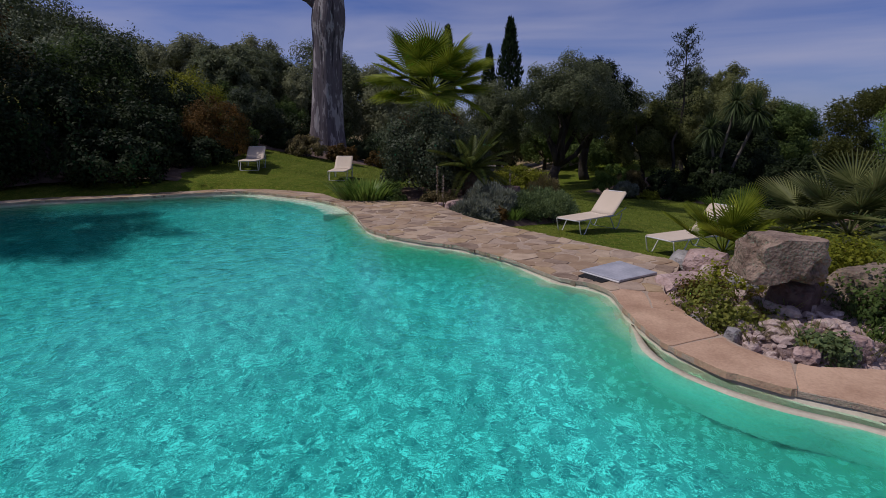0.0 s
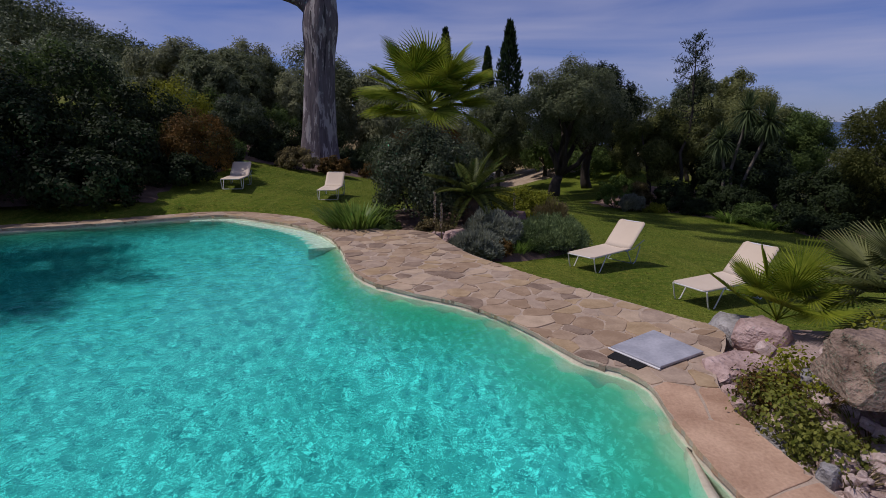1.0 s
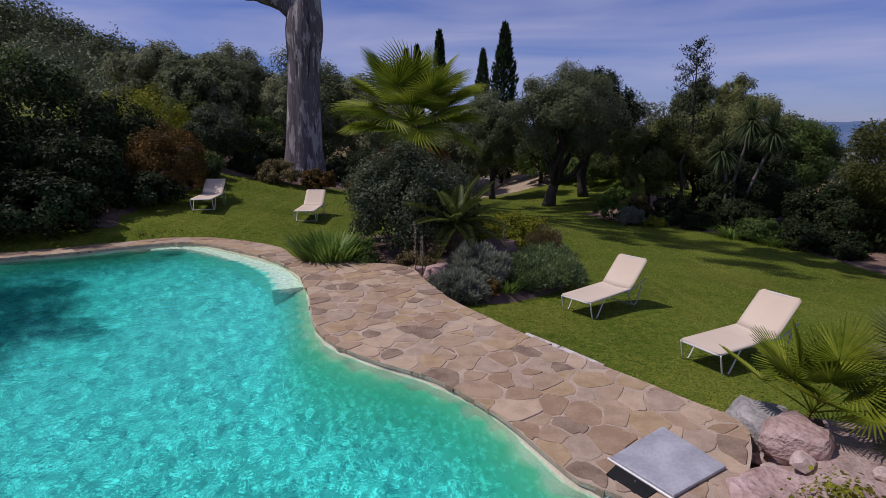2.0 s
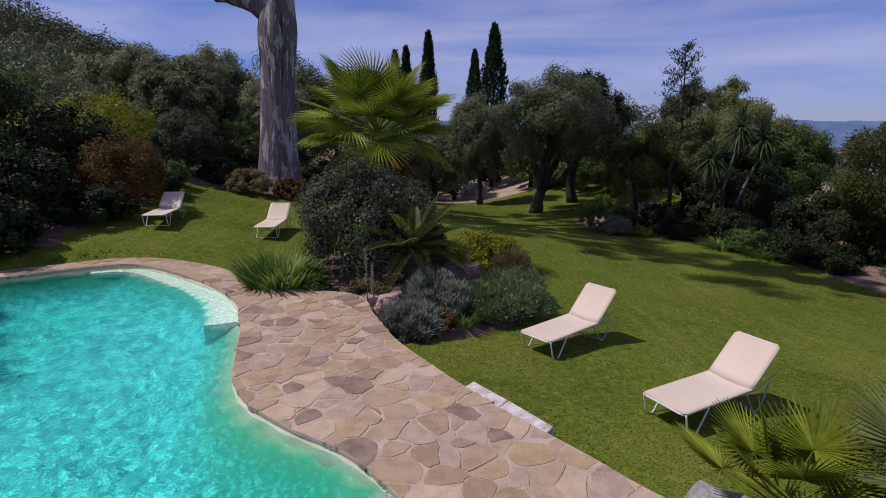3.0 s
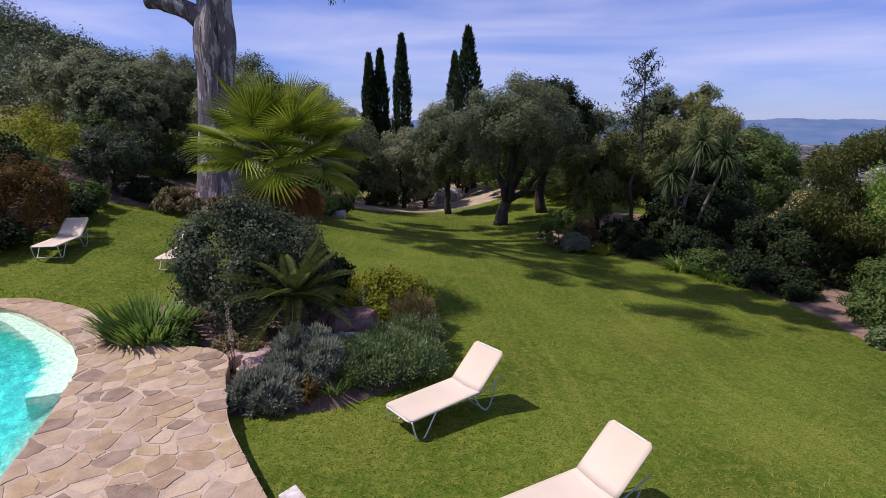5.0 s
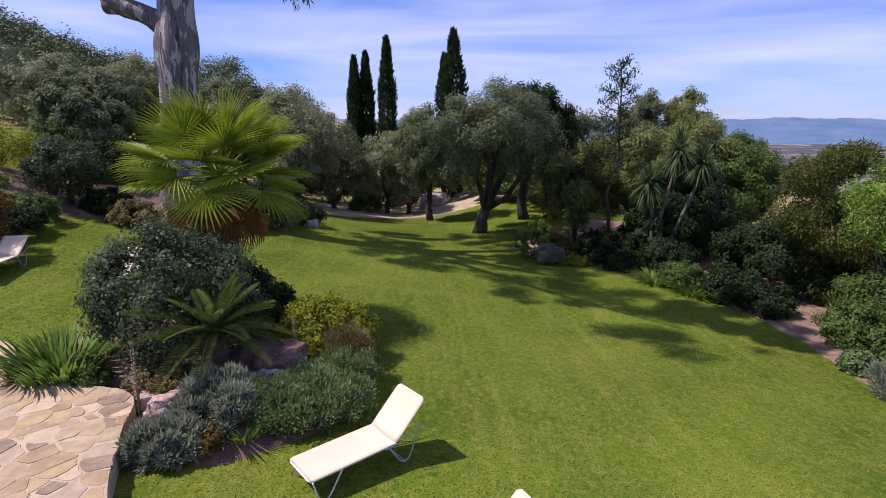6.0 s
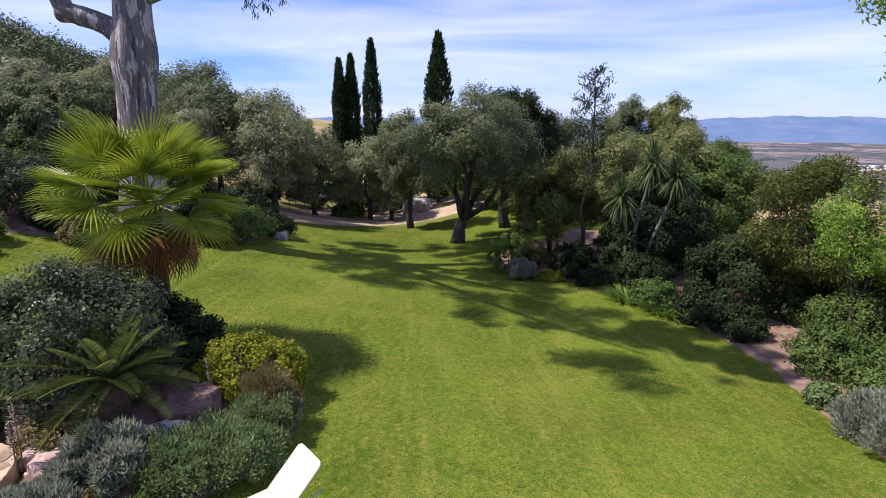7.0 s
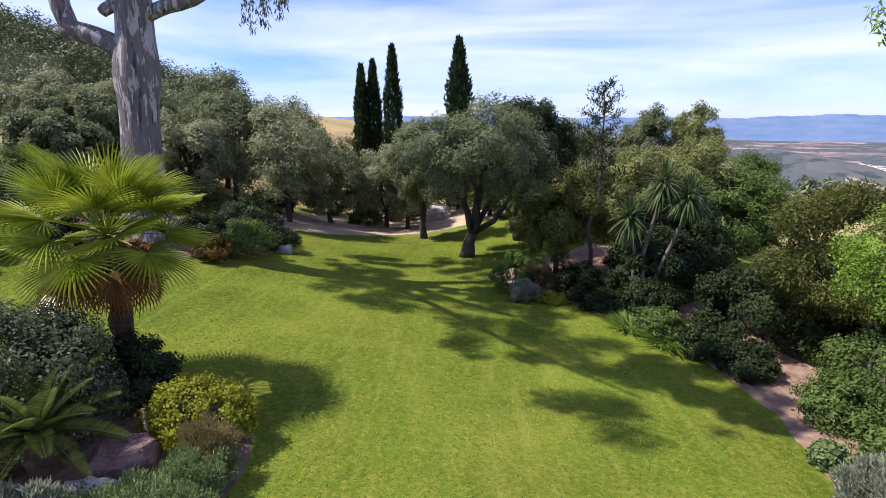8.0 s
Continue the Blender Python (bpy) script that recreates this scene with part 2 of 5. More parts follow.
def water_material():
    m = bpy.data.materials.new("pool_water")
    m.use_nodes = True
    n, l = m.node_tree.nodes, m.node_tree.links
    b = n["Principled BSDF"]
    # the tint grows with the depth of water below
    deep, t = n.new("ShaderNodeValToRGB"), n.new("ShaderNodeAttribute")
    t.attribute_name = "depth"
    e = deep.color_ramp.elements
    e[0].position, e[0].color = 0.06, (0.82, 0.97, 0.93, 1)
    e[1].position, e[1].color = 1.0, (0.008, 0.63, 0.56, 1)
    for at, c in ((0.22, (0.50, 0.92, 0.86, 1)), (0.6, (0.03, 0.65, 0.54, 1))):
        k = e.new(at)
        k.color = c
    l.new(t.outputs["Fac"], deep.inputs["Fac"])
    l.new(deep.outputs["Color"], b.inputs["Base Color"])
    b.inputs["Transmission Weight"].default_value, b.inputs["Roughness"].default_value, b.inputs["IOR"].default_value = 1.0, 0.0, 1.333
    co = n.new("ShaderNodeTexCoord")
    heights = []
    for s, d in ((4.0, 2.0), (17.0, 3.0)):
        w = n.new("ShaderNodeTexNoise")
        w.inputs["Scale"].default_value, w.inputs["Detail"].default_value, w.inputs["Distortion"].default_value = s, d, 0.6
        l.new(co.outputs["Object"], w.inputs["Vector"])
        heights.append(w)
    mix = n.new("ShaderNodeMath")
    mix.operation = "MULTIPLY_ADD"
    mix.inputs[1].default_value = 0.3
    l.new(heights[1].outputs["Fac"], mix.inputs[0])
    l.new(heights[0].outputs["Fac"], mix.inputs[2])
    bp = n.new("ShaderNodeBump")
    bp.inputs["Strength"].default_value, bp.inputs["Distance"].default_value = 0.13, 0.12
    l.new(mix.outputs[0], bp.inputs["Height"])
    l.new(bp.outputs["Normal"], b.inputs["Normal"])
    return m


WATER = water_material()


def ground_material():
    """Mown lawn with straw patches and mowing lines; past it dry field, by the attribute dry, and far fields and woods
    with haze mixed into their colours, by the attribute far.
    """
    m = mat("ground_cover", (0.052, 0.086, 0.008), (0.150, 0.198, 0.022), 0.35, 9.0, 0.95, 0.8, depth=0.03, spec=0.05)
    n, l = m.node_tree.nodes, m.node_tree.links
    b = n["Principled BSDF"]
    green = b.inputs["Base Color"].links[0].from_socket
    co = n.new("ShaderNodeTexCoord")

    def noise_of(scale, detail=5):
        t = n.new("ShaderNodeTexNoise")
        t.inputs["Scale"].default_value, t.inputs["Detail"].default_value = scale, detail
        l.new(co.outputs["Object"], t.inputs["Vector"])
        return t.outputs["Fac"]

    def blend(fac, a, c, lo=0.0, hi=1.0):
        r = n.new("ShaderNodeMapRange")
        r.inputs["From Min"].default_value, r.inputs["From Max"].default_value = lo, hi
        l.new(fac, r.inputs["Value"])
        x = n.new("ShaderNodeMix")
        x.data_type = "RGBA"
        l.new(r.outputs["Result"], x.inputs["Factor"])
        for sock, v in (("A", a), ("B", c)):
            if isinstance(v, tuple):
                x.inputs[sock].default_value = (*v, 1)
            else:
                l.new(v, x.inputs[sock])
        return x.outputs["Result"]

    def att(name):
        t = n.new("ShaderNodeAttribute")
        t.attribute_name = name
        return t.outputs["Fac"]

    straw = blend(noise_of(7.0, 8), green, (0.25, 0.225, 0.04), 0.47, 0.86)
    straw = blend(noise_of(0.45, 4), straw, (0.235, 0.215, 0.04), 0.5, 1.0)
    # long mowing streaks
    turned, streak = n.new("ShaderNodeMapping"), n.new("ShaderNodeTexNoise")
    turned.inputs["Rotation"].default_value, turned.inputs["Scale"].default_value = (0, 0, 0.55), (3.2, 0.3, 1)
    streak.inputs["Scale"].default_value, streak.inputs["Detail"].default_value = 1.0, 4
    l.new(co.outputs["Object"], turned.inputs["Vector"])
    l.new(turned.outputs["Vector"], streak.inputs["Vector"])
    straw = blend(streak.outputs["Fac"], straw, (0.22, 0.225, 0.04), 0.5, 0.95)
    straw = blend(noise_of(38.0, 4), (0.036, 0.062, 0.006), straw, 0.28, 0.56)
    field = blend(noise_of(0.12), (0.24, 0.18, 0.085), (0.35, 0.26, 0.13), 0.3, 0.7)
    field = blend(noise_of(0.03), field, (0.16, 0.17, 0.06), 0.52, 0.62)
    plots, tone = n.new("ShaderNodeTexVoronoi"), n.new("ShaderNodeSeparateColor")
    plots.inputs["Scale"].default_value = 0.0065
    l.new(co.outputs["Object"], plots.inputs["Vector"])
    l.new(plots.outputs["Color"], tone.inputs["Color"])
    # mauve and blue-grey tones put the valley's haze into the base colour
    hazed_plain = blend(tone.outputs[0], (0.15, 0.115, 0.115), (0.32, 0.245, 0.225), 0.2, 0.9)
    hazed_plain = blend(tone.outputs[1], hazed_plain, (0.085, 0.095, 0.095), 0.62, 0.7)
    hazed_plain = blend(noise_of(0.004, 6), hazed_plain, (0.085, 0.09, 0.10), 0.50, 0.60)
    hazed_plain = blend(noise_of(0.03, 6), hazed_plain, (0.05, 0.06, 0.07), 0.52, 0.60)
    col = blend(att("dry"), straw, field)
    col = blend(att("far"), col, hazed_plain)
    l.new(col, b.inputs["Base Color"])
    return m


GROUND = ground_material()

# ---- shapes ----
UP = np.array((0.0, 0.0, 1.0))


def unit(v):
    return v / np.maximum(np.linalg.norm(v, axis=-1, keepdims=True), 1e-9)


def build_mesh(name, geo, material, smooth=False):
    v, f = geo
    me = bpy.data.meshes.new(name)
    if isinstance(f, np.ndarray):
        k = f.shape[1]
        me.vertices.add(len(v))
        me.vertices.foreach_set("co", np.ascontiguousarray(v, dtype=np.float32).ravel())
        me.loops.add(f.size)
        me.loops.foreach_set("vertex_index", np.ascontiguousarray(f, dtype=np.int32).ravel())
        me.polygons.add(len(f))
        me.polygons.foreach_set("loop_start", np.arange(0, f.size, k, dtype=np.int32))
        me.update(calc_edges=True)
    else:
        me.from_pydata([tuple(map(float, p)) for p in v], [], f)
    if smooth:
        me.polygons.foreach_set("use_smooth", [True] * len(me.polygons))
    me.materials.append(material)
    return me


def part(name, geo, material, parent=None, label="", smooth=False):
    """One mesh object under a thing or a part; geo is vertices and faces, or a mesh to share."""
    me = geo if isinstance(geo, bpy.types.Mesh) else build_mesh(name, geo, material, smooth)
    ob = new(name, me)
    ob.parent = parent
    return tagged(ob, label)


def thing(name, label, category, at=(0, 0, 0), turn=0, size=1.0, group="", kind=""):
    ob = new(name)
    ob.empty_display_size = 0.2
    ob.matrix_world = pose(*at, 0, 0, turn) @ Matrix.Scale(size, 4)
    return tagged(ob, label, category, group, kind)


def merge(geos):
    vs, fs, n = [], [], 0
    for v, f in geos:
        vs.append(np.asarray(v, float))
        fs += [tuple(int(i) + n for i in q) for q in f]
        n += len(v)
    return np.concatenate(vs), fs


def tube(path, radii, k=8, wobble=0.0, rng=None, cap=True):
    path = np.asarray(path, float)
    radii = np.broadcast_to(radii, len(path))
    ways = unit(np.gradient(path, axis=0))
    side = unit(np.cross(ways[0], (0.31, 0.95, 0.1)))
    rings = []
    for p, w, r in zip(path, ways, radii):
        side = unit(side - w * np.dot(side, w))
        other = np.cross(w, side)
        a = np.arange(k) * 2 * math.pi / k
        rr = r * (1 + (rng.uniform(-wobble, wobble, k) if rng is not None else 0))
        rings.append(p + (np.cos(a) * rr)[:, None] * side + (np.sin(a) * rr)[:, None] * other)
    v = np.concatenate(rings)
    f = [(i * k + j, i * k + (j + 1) % k, (i + 1) * k + (j + 1) % k, (i + 1) * k + j) for i in range(len(path) - 1) for j in range(k)]
    if cap:
        f += [tuple(range(k))[::-1], tuple((len(path) - 1) * k + j for j in range(k))]
    return v, f


def curve_points(ctrl, step):
    """Smooth points along a line through ctrl."""
    ctrl = [np.asarray(c, float) for c in ctrl]
    out = []
    for i in range(len(ctrl) - 1):
        p0, p1, p2, p3 = ctrl[max(i - 1, 0)], ctrl[i], ctrl[i + 1], ctrl[min(i + 2, len(ctrl) - 1)]
        n = max(1, int(np.linalg.norm(p2 - p1) / step))
        for j in range(n):
            t = j / n
            out.append(0.5 * (2 * p1 + (p2 - p0) * t + (2 * p0 - 5 * p1 + 4 * p2 - p3) * t * t + (3 * p1 - p0 - 3 * p2 + p3) * t ** 3))
    out.append(ctrl[-1])
    return np.array(out)


def leaf_quads(p, d, length, width, rng, fold=0.12, face=None):
    """One folded leaf a point, pointing along d; face: the way its upper side looks."""
    n = len(p)
    d = unit(d)
    s = unit(np.cross(d, rng.normal(size=(n, 3)) if face is None else face))
    u = np.cross(s, d)
    length, width = np.broadcast_to(length, n)[:, None], np.broadcast_to(width, n)[:, None]
    mid = p + d * length * 0.45 + u * width * fold
    v = np.stack([p, mid + s * width / 2, p + d * length, mid - s * width / 2], 1).reshape(-1, 3)
    return v, np.arange(4 * n).reshape(n, 4)


def leaf_tris(p, d, length, width, rng, face=None):
    """One pointed blade a point, for crowns that stay far off."""
    n = len(p)
    d = unit(d)
    s = unit(np.cross(d, rng.normal(size=(n, 3)) if face is None else face))
    length, width = np.broadcast_to(length, n)[:, None], np.broadcast_to(width, n)[:, None]
    v = np.stack([p - s * width / 2, p + s * width / 2, p + d * length], 1).reshape(-1, 3)
    return v, np.arange(3 * n).reshape(n, 3)


def crown(rng, n, radii, clusters=60, spread=0.3, size=(0.2, 0.08), lift=0.1, inner=0.45, floor=-0.75, droop=0.0, centre=(0, 0, 0), wild=0.8):
    """Leaves in round clumps over an uneven ellipsoid; large leaves become many small pointed blades."""
    radii = np.asarray(radii, float)
    far = size[0] >= 0.16
    if far:
        n, size = int(n * 1.9), (size[0] * 0.7, max(size[1] * 0.95, size[0] * 0.25))
    c = unit(rng.normal(size=(clusters * 3, 3)))
    c = c[c[:, 2] > floor][:clusters]
    c = c * (inner + (1.04 - inner) * rng.random((len(c), 1)) ** 0.6)
    lump = rng.uniform(0.6, 1.3, len(c))
    pick = rng.choice(len(c), n, p=lump ** 2 / np.sum(lump ** 2))
    ball = unit(rng.normal(size=(n, 3)))
    off = ball * (rng.random((n, 1)) ** 0.45 * 1.6 + rng.random((n, 1)) ** 8 * 0.5) * (spread * lump[pick])[:, None]
    p = c[pick] * radii + off * radii.mean()
    out = unit(p / radii ** 2) * 0.55 + ball * 0.65
    d = out + rng.normal(size=(n, 3)) * wild + UP * (lift - droop)
    k = rng.uniform(0.65, 1.35, n)
    look_out = None
    if lift < 0.8 and droop == 0:
        look_out = out + UP * 0.15 + rng.normal(size=(n, 3)) * 0.42
        d = np.cross(look_out, rng.normal(size=(n, 3))) + UP * 0.2 * lift
    if far:
        return leaf_tris(p + np.asarray(centre), d, size[0] * k, size[1] * k, rng, look_out)
    return leaf_quads(p + np.asarray(centre), d, size[0] * k, size[1] * k, rng, 0.12, look_out)


def rock_geo(rng, radii, detail=3, rough=0.25, seed=0.0, flat=0.0):
    bm = bmesh.new()
    bmesh.ops.create_icosphere(bm, subdivisions=detail, radius=1.0)
    for v in bm.verts:
        q = v.co.copy()
        w = noise.noise(q * 1.1 + Vector((seed, 0, 0))) * rough * 1.6 + noise.noise(q * 2.7 + Vector((0, seed, 0))) * rough * 0.7 + abs(noise.noise(q * 6 + Vector((0, 0, seed)))) * rough * 0.3
        q *= 1 + w
        q = Vector((max(-0.82, min(0.82, q.x)), max(-0.85, min(0.85, q.y)), max(-0.6, min(0.75 - flat, q.z))))
        v.co = Vector((q.x * radii[0], q.y * radii[1], q.z * radii[2]))
    bm.normal_update()
    v = np.array([x.co[:] for x in bm.verts])
    f = [tuple(x.index for x in face.verts) for face in bm.faces]
    bm.free()
    return v, f


# ---- plan ----
POOL = [(3.6, 2.9), (3.13, 3.39), (2.66, 3.7), (2.3, 4.05), (2.07, 4.5), (2.0, 5.0), (2.0, 5.7), (2.02, 6.2), (1.85, 6.55), (1.55, 6.75), (1.3, 7.2), (0.95, 7.85),
        (0.3, 8.63), (-0.47, 9.15), (-1.08, 9.67), (-1.5, 10.3), (-1.77, 11.1), (-2.08, 12.2), (-2.55, 13.35), (-3.1, 14.15), (-3.8, 14.87), (-4.7, 15.55), (-5.6, 16.15),
        (-6.3, 16.37), (-7.2, 16.05), (-8.3, 15.3), (-9.6, 14.7), (-11.2, 14.0), (-12.5, 12), (-12, 8), (-10, 4), (-8, 0), (-5, -4), (0, -5), (4, -4), (5, -1), (4.6, 1.5), (3.6, 2.9)]
OUTER = [(4.5, 3.5), (3.6, 3.98), (3.04, 4.1), (2.78, 4.38), (2.66, 4.85), (2.6, 5.66), (2.78, 6.4), (3.3, 7.2), (3.45, 7.7), (3.1, 8.15), (2.72, 8.65), (2.0, 9.5), (1.6, 10.05),
         (1.1, 10.8), (0.55, 11.7), (0.1, 12.8), (-0.42, 13.95), (-2.2, 14.4), (-2.9, 14.65), (-3.6, 15.75), (-4.7, 16.5), (-5.8, 16.97), (-6.6, 17.0), (-7.5, 16.65), (-8.6, 15.95),
         (-9.8, 15.3), (-11.5, 14.6), (-13.3, 12.2), (-12.8, 8), (-10.7, 3.7), (-8.6, -0.4), (-5.3, -4.7), (0, -5.7), (4.5, -4.6), (5.7, -1), (5.2, 1.5), (4.5, 3.5)]
pool_line = curve_points(POOL, 0.14)[:-1]
outer_line = curve_points(OUTER, 0.16)[:-1]


def inside(poly, x, y):
    x, y = np.asarray(x, float), np.asarray(y, float)
    hit = np.zeros(x.shape, bool)
    for (x0, y0), (x1, y1) in zip(poly, np.roll(poly, -1, 0)):
        cross = (y0 > y) != (y1 > y)
        with np.errstate(divide="ignore", invalid="ignore"):
            hit ^= cross & (x < (x1 - x0) * (y - y0) / (y1 - y0 + 1e-12) + x0)
    return hit


def smooth(a, b, v):
    t = np.clip((v - a) / (b - a), 0, 1)
    return t * t * (3 - 2 * t)


def land(x, y):
    """Height of the ground: the falling lawn, the wooded hill to the west, the dry hill behind, and the valley to the east."""
    x, y = np.asarray(x, float), np.asarray(y, float)
    u, w = np.clip(x, -15, 15.5) / 10, (np.clip(y, -4, 52) - 20) / 10
    near = (-0.4264 - 1.1613 * u - 0.307 * w + 0.0557 * u * u - 0.8923 * u * w - 0.2385 * w * w + 0.0344 * u ** 3 + 0.6694 * u * u * w + 0.3538 * u * w * w + 0.0114 * w ** 3)
    near = near + 0.10 * np.clip(-15 - x, 0, 60) - 0.07 * np.clip(x - 15, 0, 60) - 0.9 * smooth(8, 16, x) * smooth(30, 44, y)
    r = np.hypot(x, y)
    az = np.degrees(np.arctan2(x, y))
    ridge = np.interp(az, (-180, -60, -40, -34, -30.5, -27.5, -24, -18, -13, -7, 0, 10, 30, 60, 180), (4, 22, 22, 20, 15.8, 12.2, 9.8, 8.0, 6.6, 4.6, 0, -8, -17, -22, 4))
    mid = near + (ridge - near) * smooth(48, 165, r)
    far = -112 + 4 * np.sin(x * 0.006) * np.cos(y * 0.004)
    far = far + 75 * np.exp(-((x - 470) / 140) ** 2 - ((y - 800) / 230) ** 2) + 30 * np.exp(-((x - 900) / 300) ** 2 - ((y - 900) / 200) ** 2)
    z = mid + (far - mid) * smooth(175, 800, r)
    return z


def land_at(x, y):
    return float(land(np.array([x]), np.array([y]))[0])


def axis(lo, hi, step, reach, start):
    grown, d, s = [], 0.0, step
    while d < reach:
        s *= 1.16
        d += s
        grown.append(d)
    grown = np.array(grown)
    return np.concatenate([lo - grown[::-1], np.arange(lo, hi + 1e-6, step), hi + grown])


# ---- ground ----
def ground():
    xs, ys = axis(-16, 18, 0.4, 4600, 0), axis(-8, 50, 0.45, 4600, 0)
    gx, gy = np.meshgrid(xs, ys)
    z = land(gx, gy)
    paved = inside(outer_line, gx, gy)
    wet = inside(pool_line, gx, gy)
    z = np.where(paved, np.minimum(z, -0.22), z)
    nx, ny = len(xs), len(ys)
    v = np.stack([gx, gy, z], -1).reshape(-1, 3)
    i = np.arange(nx * ny).reshape(ny, nx)
    f = np.stack([i[:-1, :-1], i[:-1, 1:], i[1:, 1:], i[1:, :-1]], -1).reshape(-1, 4)
    f = f[~wet.reshape(-1)[f].any(1)]
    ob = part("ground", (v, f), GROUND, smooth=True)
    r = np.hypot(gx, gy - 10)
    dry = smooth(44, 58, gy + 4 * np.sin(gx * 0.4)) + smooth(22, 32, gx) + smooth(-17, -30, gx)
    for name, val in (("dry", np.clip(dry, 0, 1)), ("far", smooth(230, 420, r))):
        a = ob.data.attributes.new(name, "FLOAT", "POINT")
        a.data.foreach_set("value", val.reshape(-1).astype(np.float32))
    tagged(ob, "mown green lawn with straw patches running into dry fields", "ground", kind="structure")


ground()


def mountains():
    """The far range across the valley, as a ridge of slopes with blue haze painted on."""
    m = mat("far_range_haze", (0.04, 0.07, 0.09), (0.10, 0.11, 0.13), 0.004, 0.012, 1.0, 0.0, spec=0.0)
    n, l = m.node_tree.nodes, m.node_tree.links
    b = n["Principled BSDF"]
    # a faint blue emission on the slopes imitates the haze of distance
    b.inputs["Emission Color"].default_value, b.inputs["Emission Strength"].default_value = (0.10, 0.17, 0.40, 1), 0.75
    az = np.linspace(-25, 75, 500)
    rows, steps = [], 14
    crest = 140 + 9 * np.sin(az * 0.16 + 1.6) + 6 * np.sin(az * 0.43) + 4 * np.sin(az * 1.3 + 2) + 2 * np.sin(az * 3.7) + 1 * np.sin(az * 9.1)
    for k in range(steps):
        q = k / (steps - 1)
        r = 3600 + 950 * q
        z = -114 + crest * (q ** 0.9) * (1 + 0.03 * np.sin(az * 2.3 + q * 4) * (1 - q))
        rows.append(np.c_[np.sin(np.radians(az)) * r, np.cos(np.radians(az)) * r, z])
    i = np.arange(500 * steps).reshape(steps, 500)
    f = np.stack([i[:-1, :-1], i[:-1, 1:], i[1:, 1:], i[1:, :-1]], -1).reshape(-1, 4)
    tagged(part("backdrop", (np.concatenate(rows), f), m, smooth=True), "mountain range across the valley with its blue haze painted as glow", "mountains", kind="structure")


mountains()


def loft(name, a, b, material, label, category, rise=0.0, cross=6, lift=0.02):
    """A strip of ground between two lines, raised in its middle."""
    n = 40
    ra, rb = (np.array([np.interp(np.linspace(0, 1, n), np.linspace(0, 1, len(q)), [p[k] for p in q]) for k in (0, 1)]).T for q in (a, b))
    v, rng = [], np.random.default_rng(5)
    for j in range(cross + 1):
        t = j / cross
        p = ra * (1 - t) + rb * t
        z = land(p[:, 0], p[:, 1]) + lift + rise * 4 * t * (1 - t) + rng.normal(size=n) * 0.015
        if j in (0, cross):
            z = land(p[:, 0], p[:, 1]) - 0.05
        v.append(np.c_[p, z])
    i = np.arange(n * (cross + 1)).reshape(cross + 1, n)
    f = np.stack([i[:-1, :-1], i[:-1, 1:], i[1:, 1:], i[1:, :-1]], -1).reshape(-1, 4)
    ob = part(name, (np.concatenate(v), f), material, smooth=True)
    return tagged(ob, label, category, kind="structure")


def mound(name, poly, rise, material, label, category, step=0.35, power=2):
    line = curve_points(poly + [poly[0]], step)[:-1]
    c = line.mean(0)
    v, f, n, rings = [], [], len(line), 9
    rng = np.random.default_rng(9)
    for j in range(rings):
        s = 1 - j / rings
        p = c + (line - c) * s
        z = land(p[:, 0], p[:, 1]) + rise * (1 - s ** power) + (0.02 + rng.normal(size=n) * 0.02 if j else -0.05)
        v.append(np.c_[p, z])
    v.append(np.array([[*c, land_at(*c) + rise]]))
    for j in range(rings - 1):
        f += [(j * n + k, j * n + (k + 1) % n, (j + 1) * n + (k + 1) % n, (j + 1) * n + k) for k in range(n)]
    f += [((rings - 1) * n + k, (rings - 1) * n + (k + 1) % n, rings * n) for k in range(n)]
    return tagged(part(name, (np.concatenate(v), f), material, smooth=True), label, category, kind="structure")


BED = [(0.25, 12.2), (0.9, 12.35), (1.65, 12.45), (2.55, 13.1), (3.35, 14.1), (3.6, 15.3), (3.35, 16.8), (2.4, 18.2), (0.6, 18.9), (-1.4, 18.4), (-2.8, 17.0), (-3.2, 15.9), (-2.6, 14.75), (-0.5, 14.05), (-0.02, 13.0)]
mound("planting_bed", BED, 0.45, SOIL, "brown soil planting bed mounded in the lawn", "bed")
RIGHT_EDGE = [(8.4, 32.5), (8.7, 30.1), (10.2, 29.0), (11.5, 28.4), (13.5, 25.2), (14.9, 22.7), (15.3, 20.4), (15.1, 18.7), (14.9, 17.4), (14.9, 15.6), (15.6, 12.5), (17, 9)]
loft("border_bed", RIGHT_EDGE, [(16, 40), (18, 38), (19, 35), (20, 33), (22, 30), (23, 27), (24, 24), (24, 21), (23, 18), (22, 16), (22, 13), (22, 9)], BORDER_SOIL, "reddish brown soil border along the lawn", "bed", 0.1)
loft("bare_soil", [(-6.5, 36.4), (-4.2, 37.6), (-2, 39.8), (2, 44.8), (7, 47.8), (14, 49)], [(-9, 43), (-7.5, 48), (-4, 56), (4, 62), (9, 60), (16, 58)], TAN_SOIL, "pale dry soil under the olive trees", "soil", 0.1)
loft("west_bed", [(-8, 17.2), (-8.4, 19.6), (-7.9, 22.3), (-9, 24.2), (-8.2, 25.4), (-6.5, 25.6), (-4.6, 27.0), (-2.2, 30.0), (-1.4, 33.0), (-2.4, 36.5)], [(-16, 14.5), (-16, 19), (-16, 23), (-16, 27), (-15, 29), (-12, 30), (-10, 32), (-8, 35), (-6, 37), (-5, 39)], SOIL, "dark soil bed below the gum tree", "bed", 0.1)

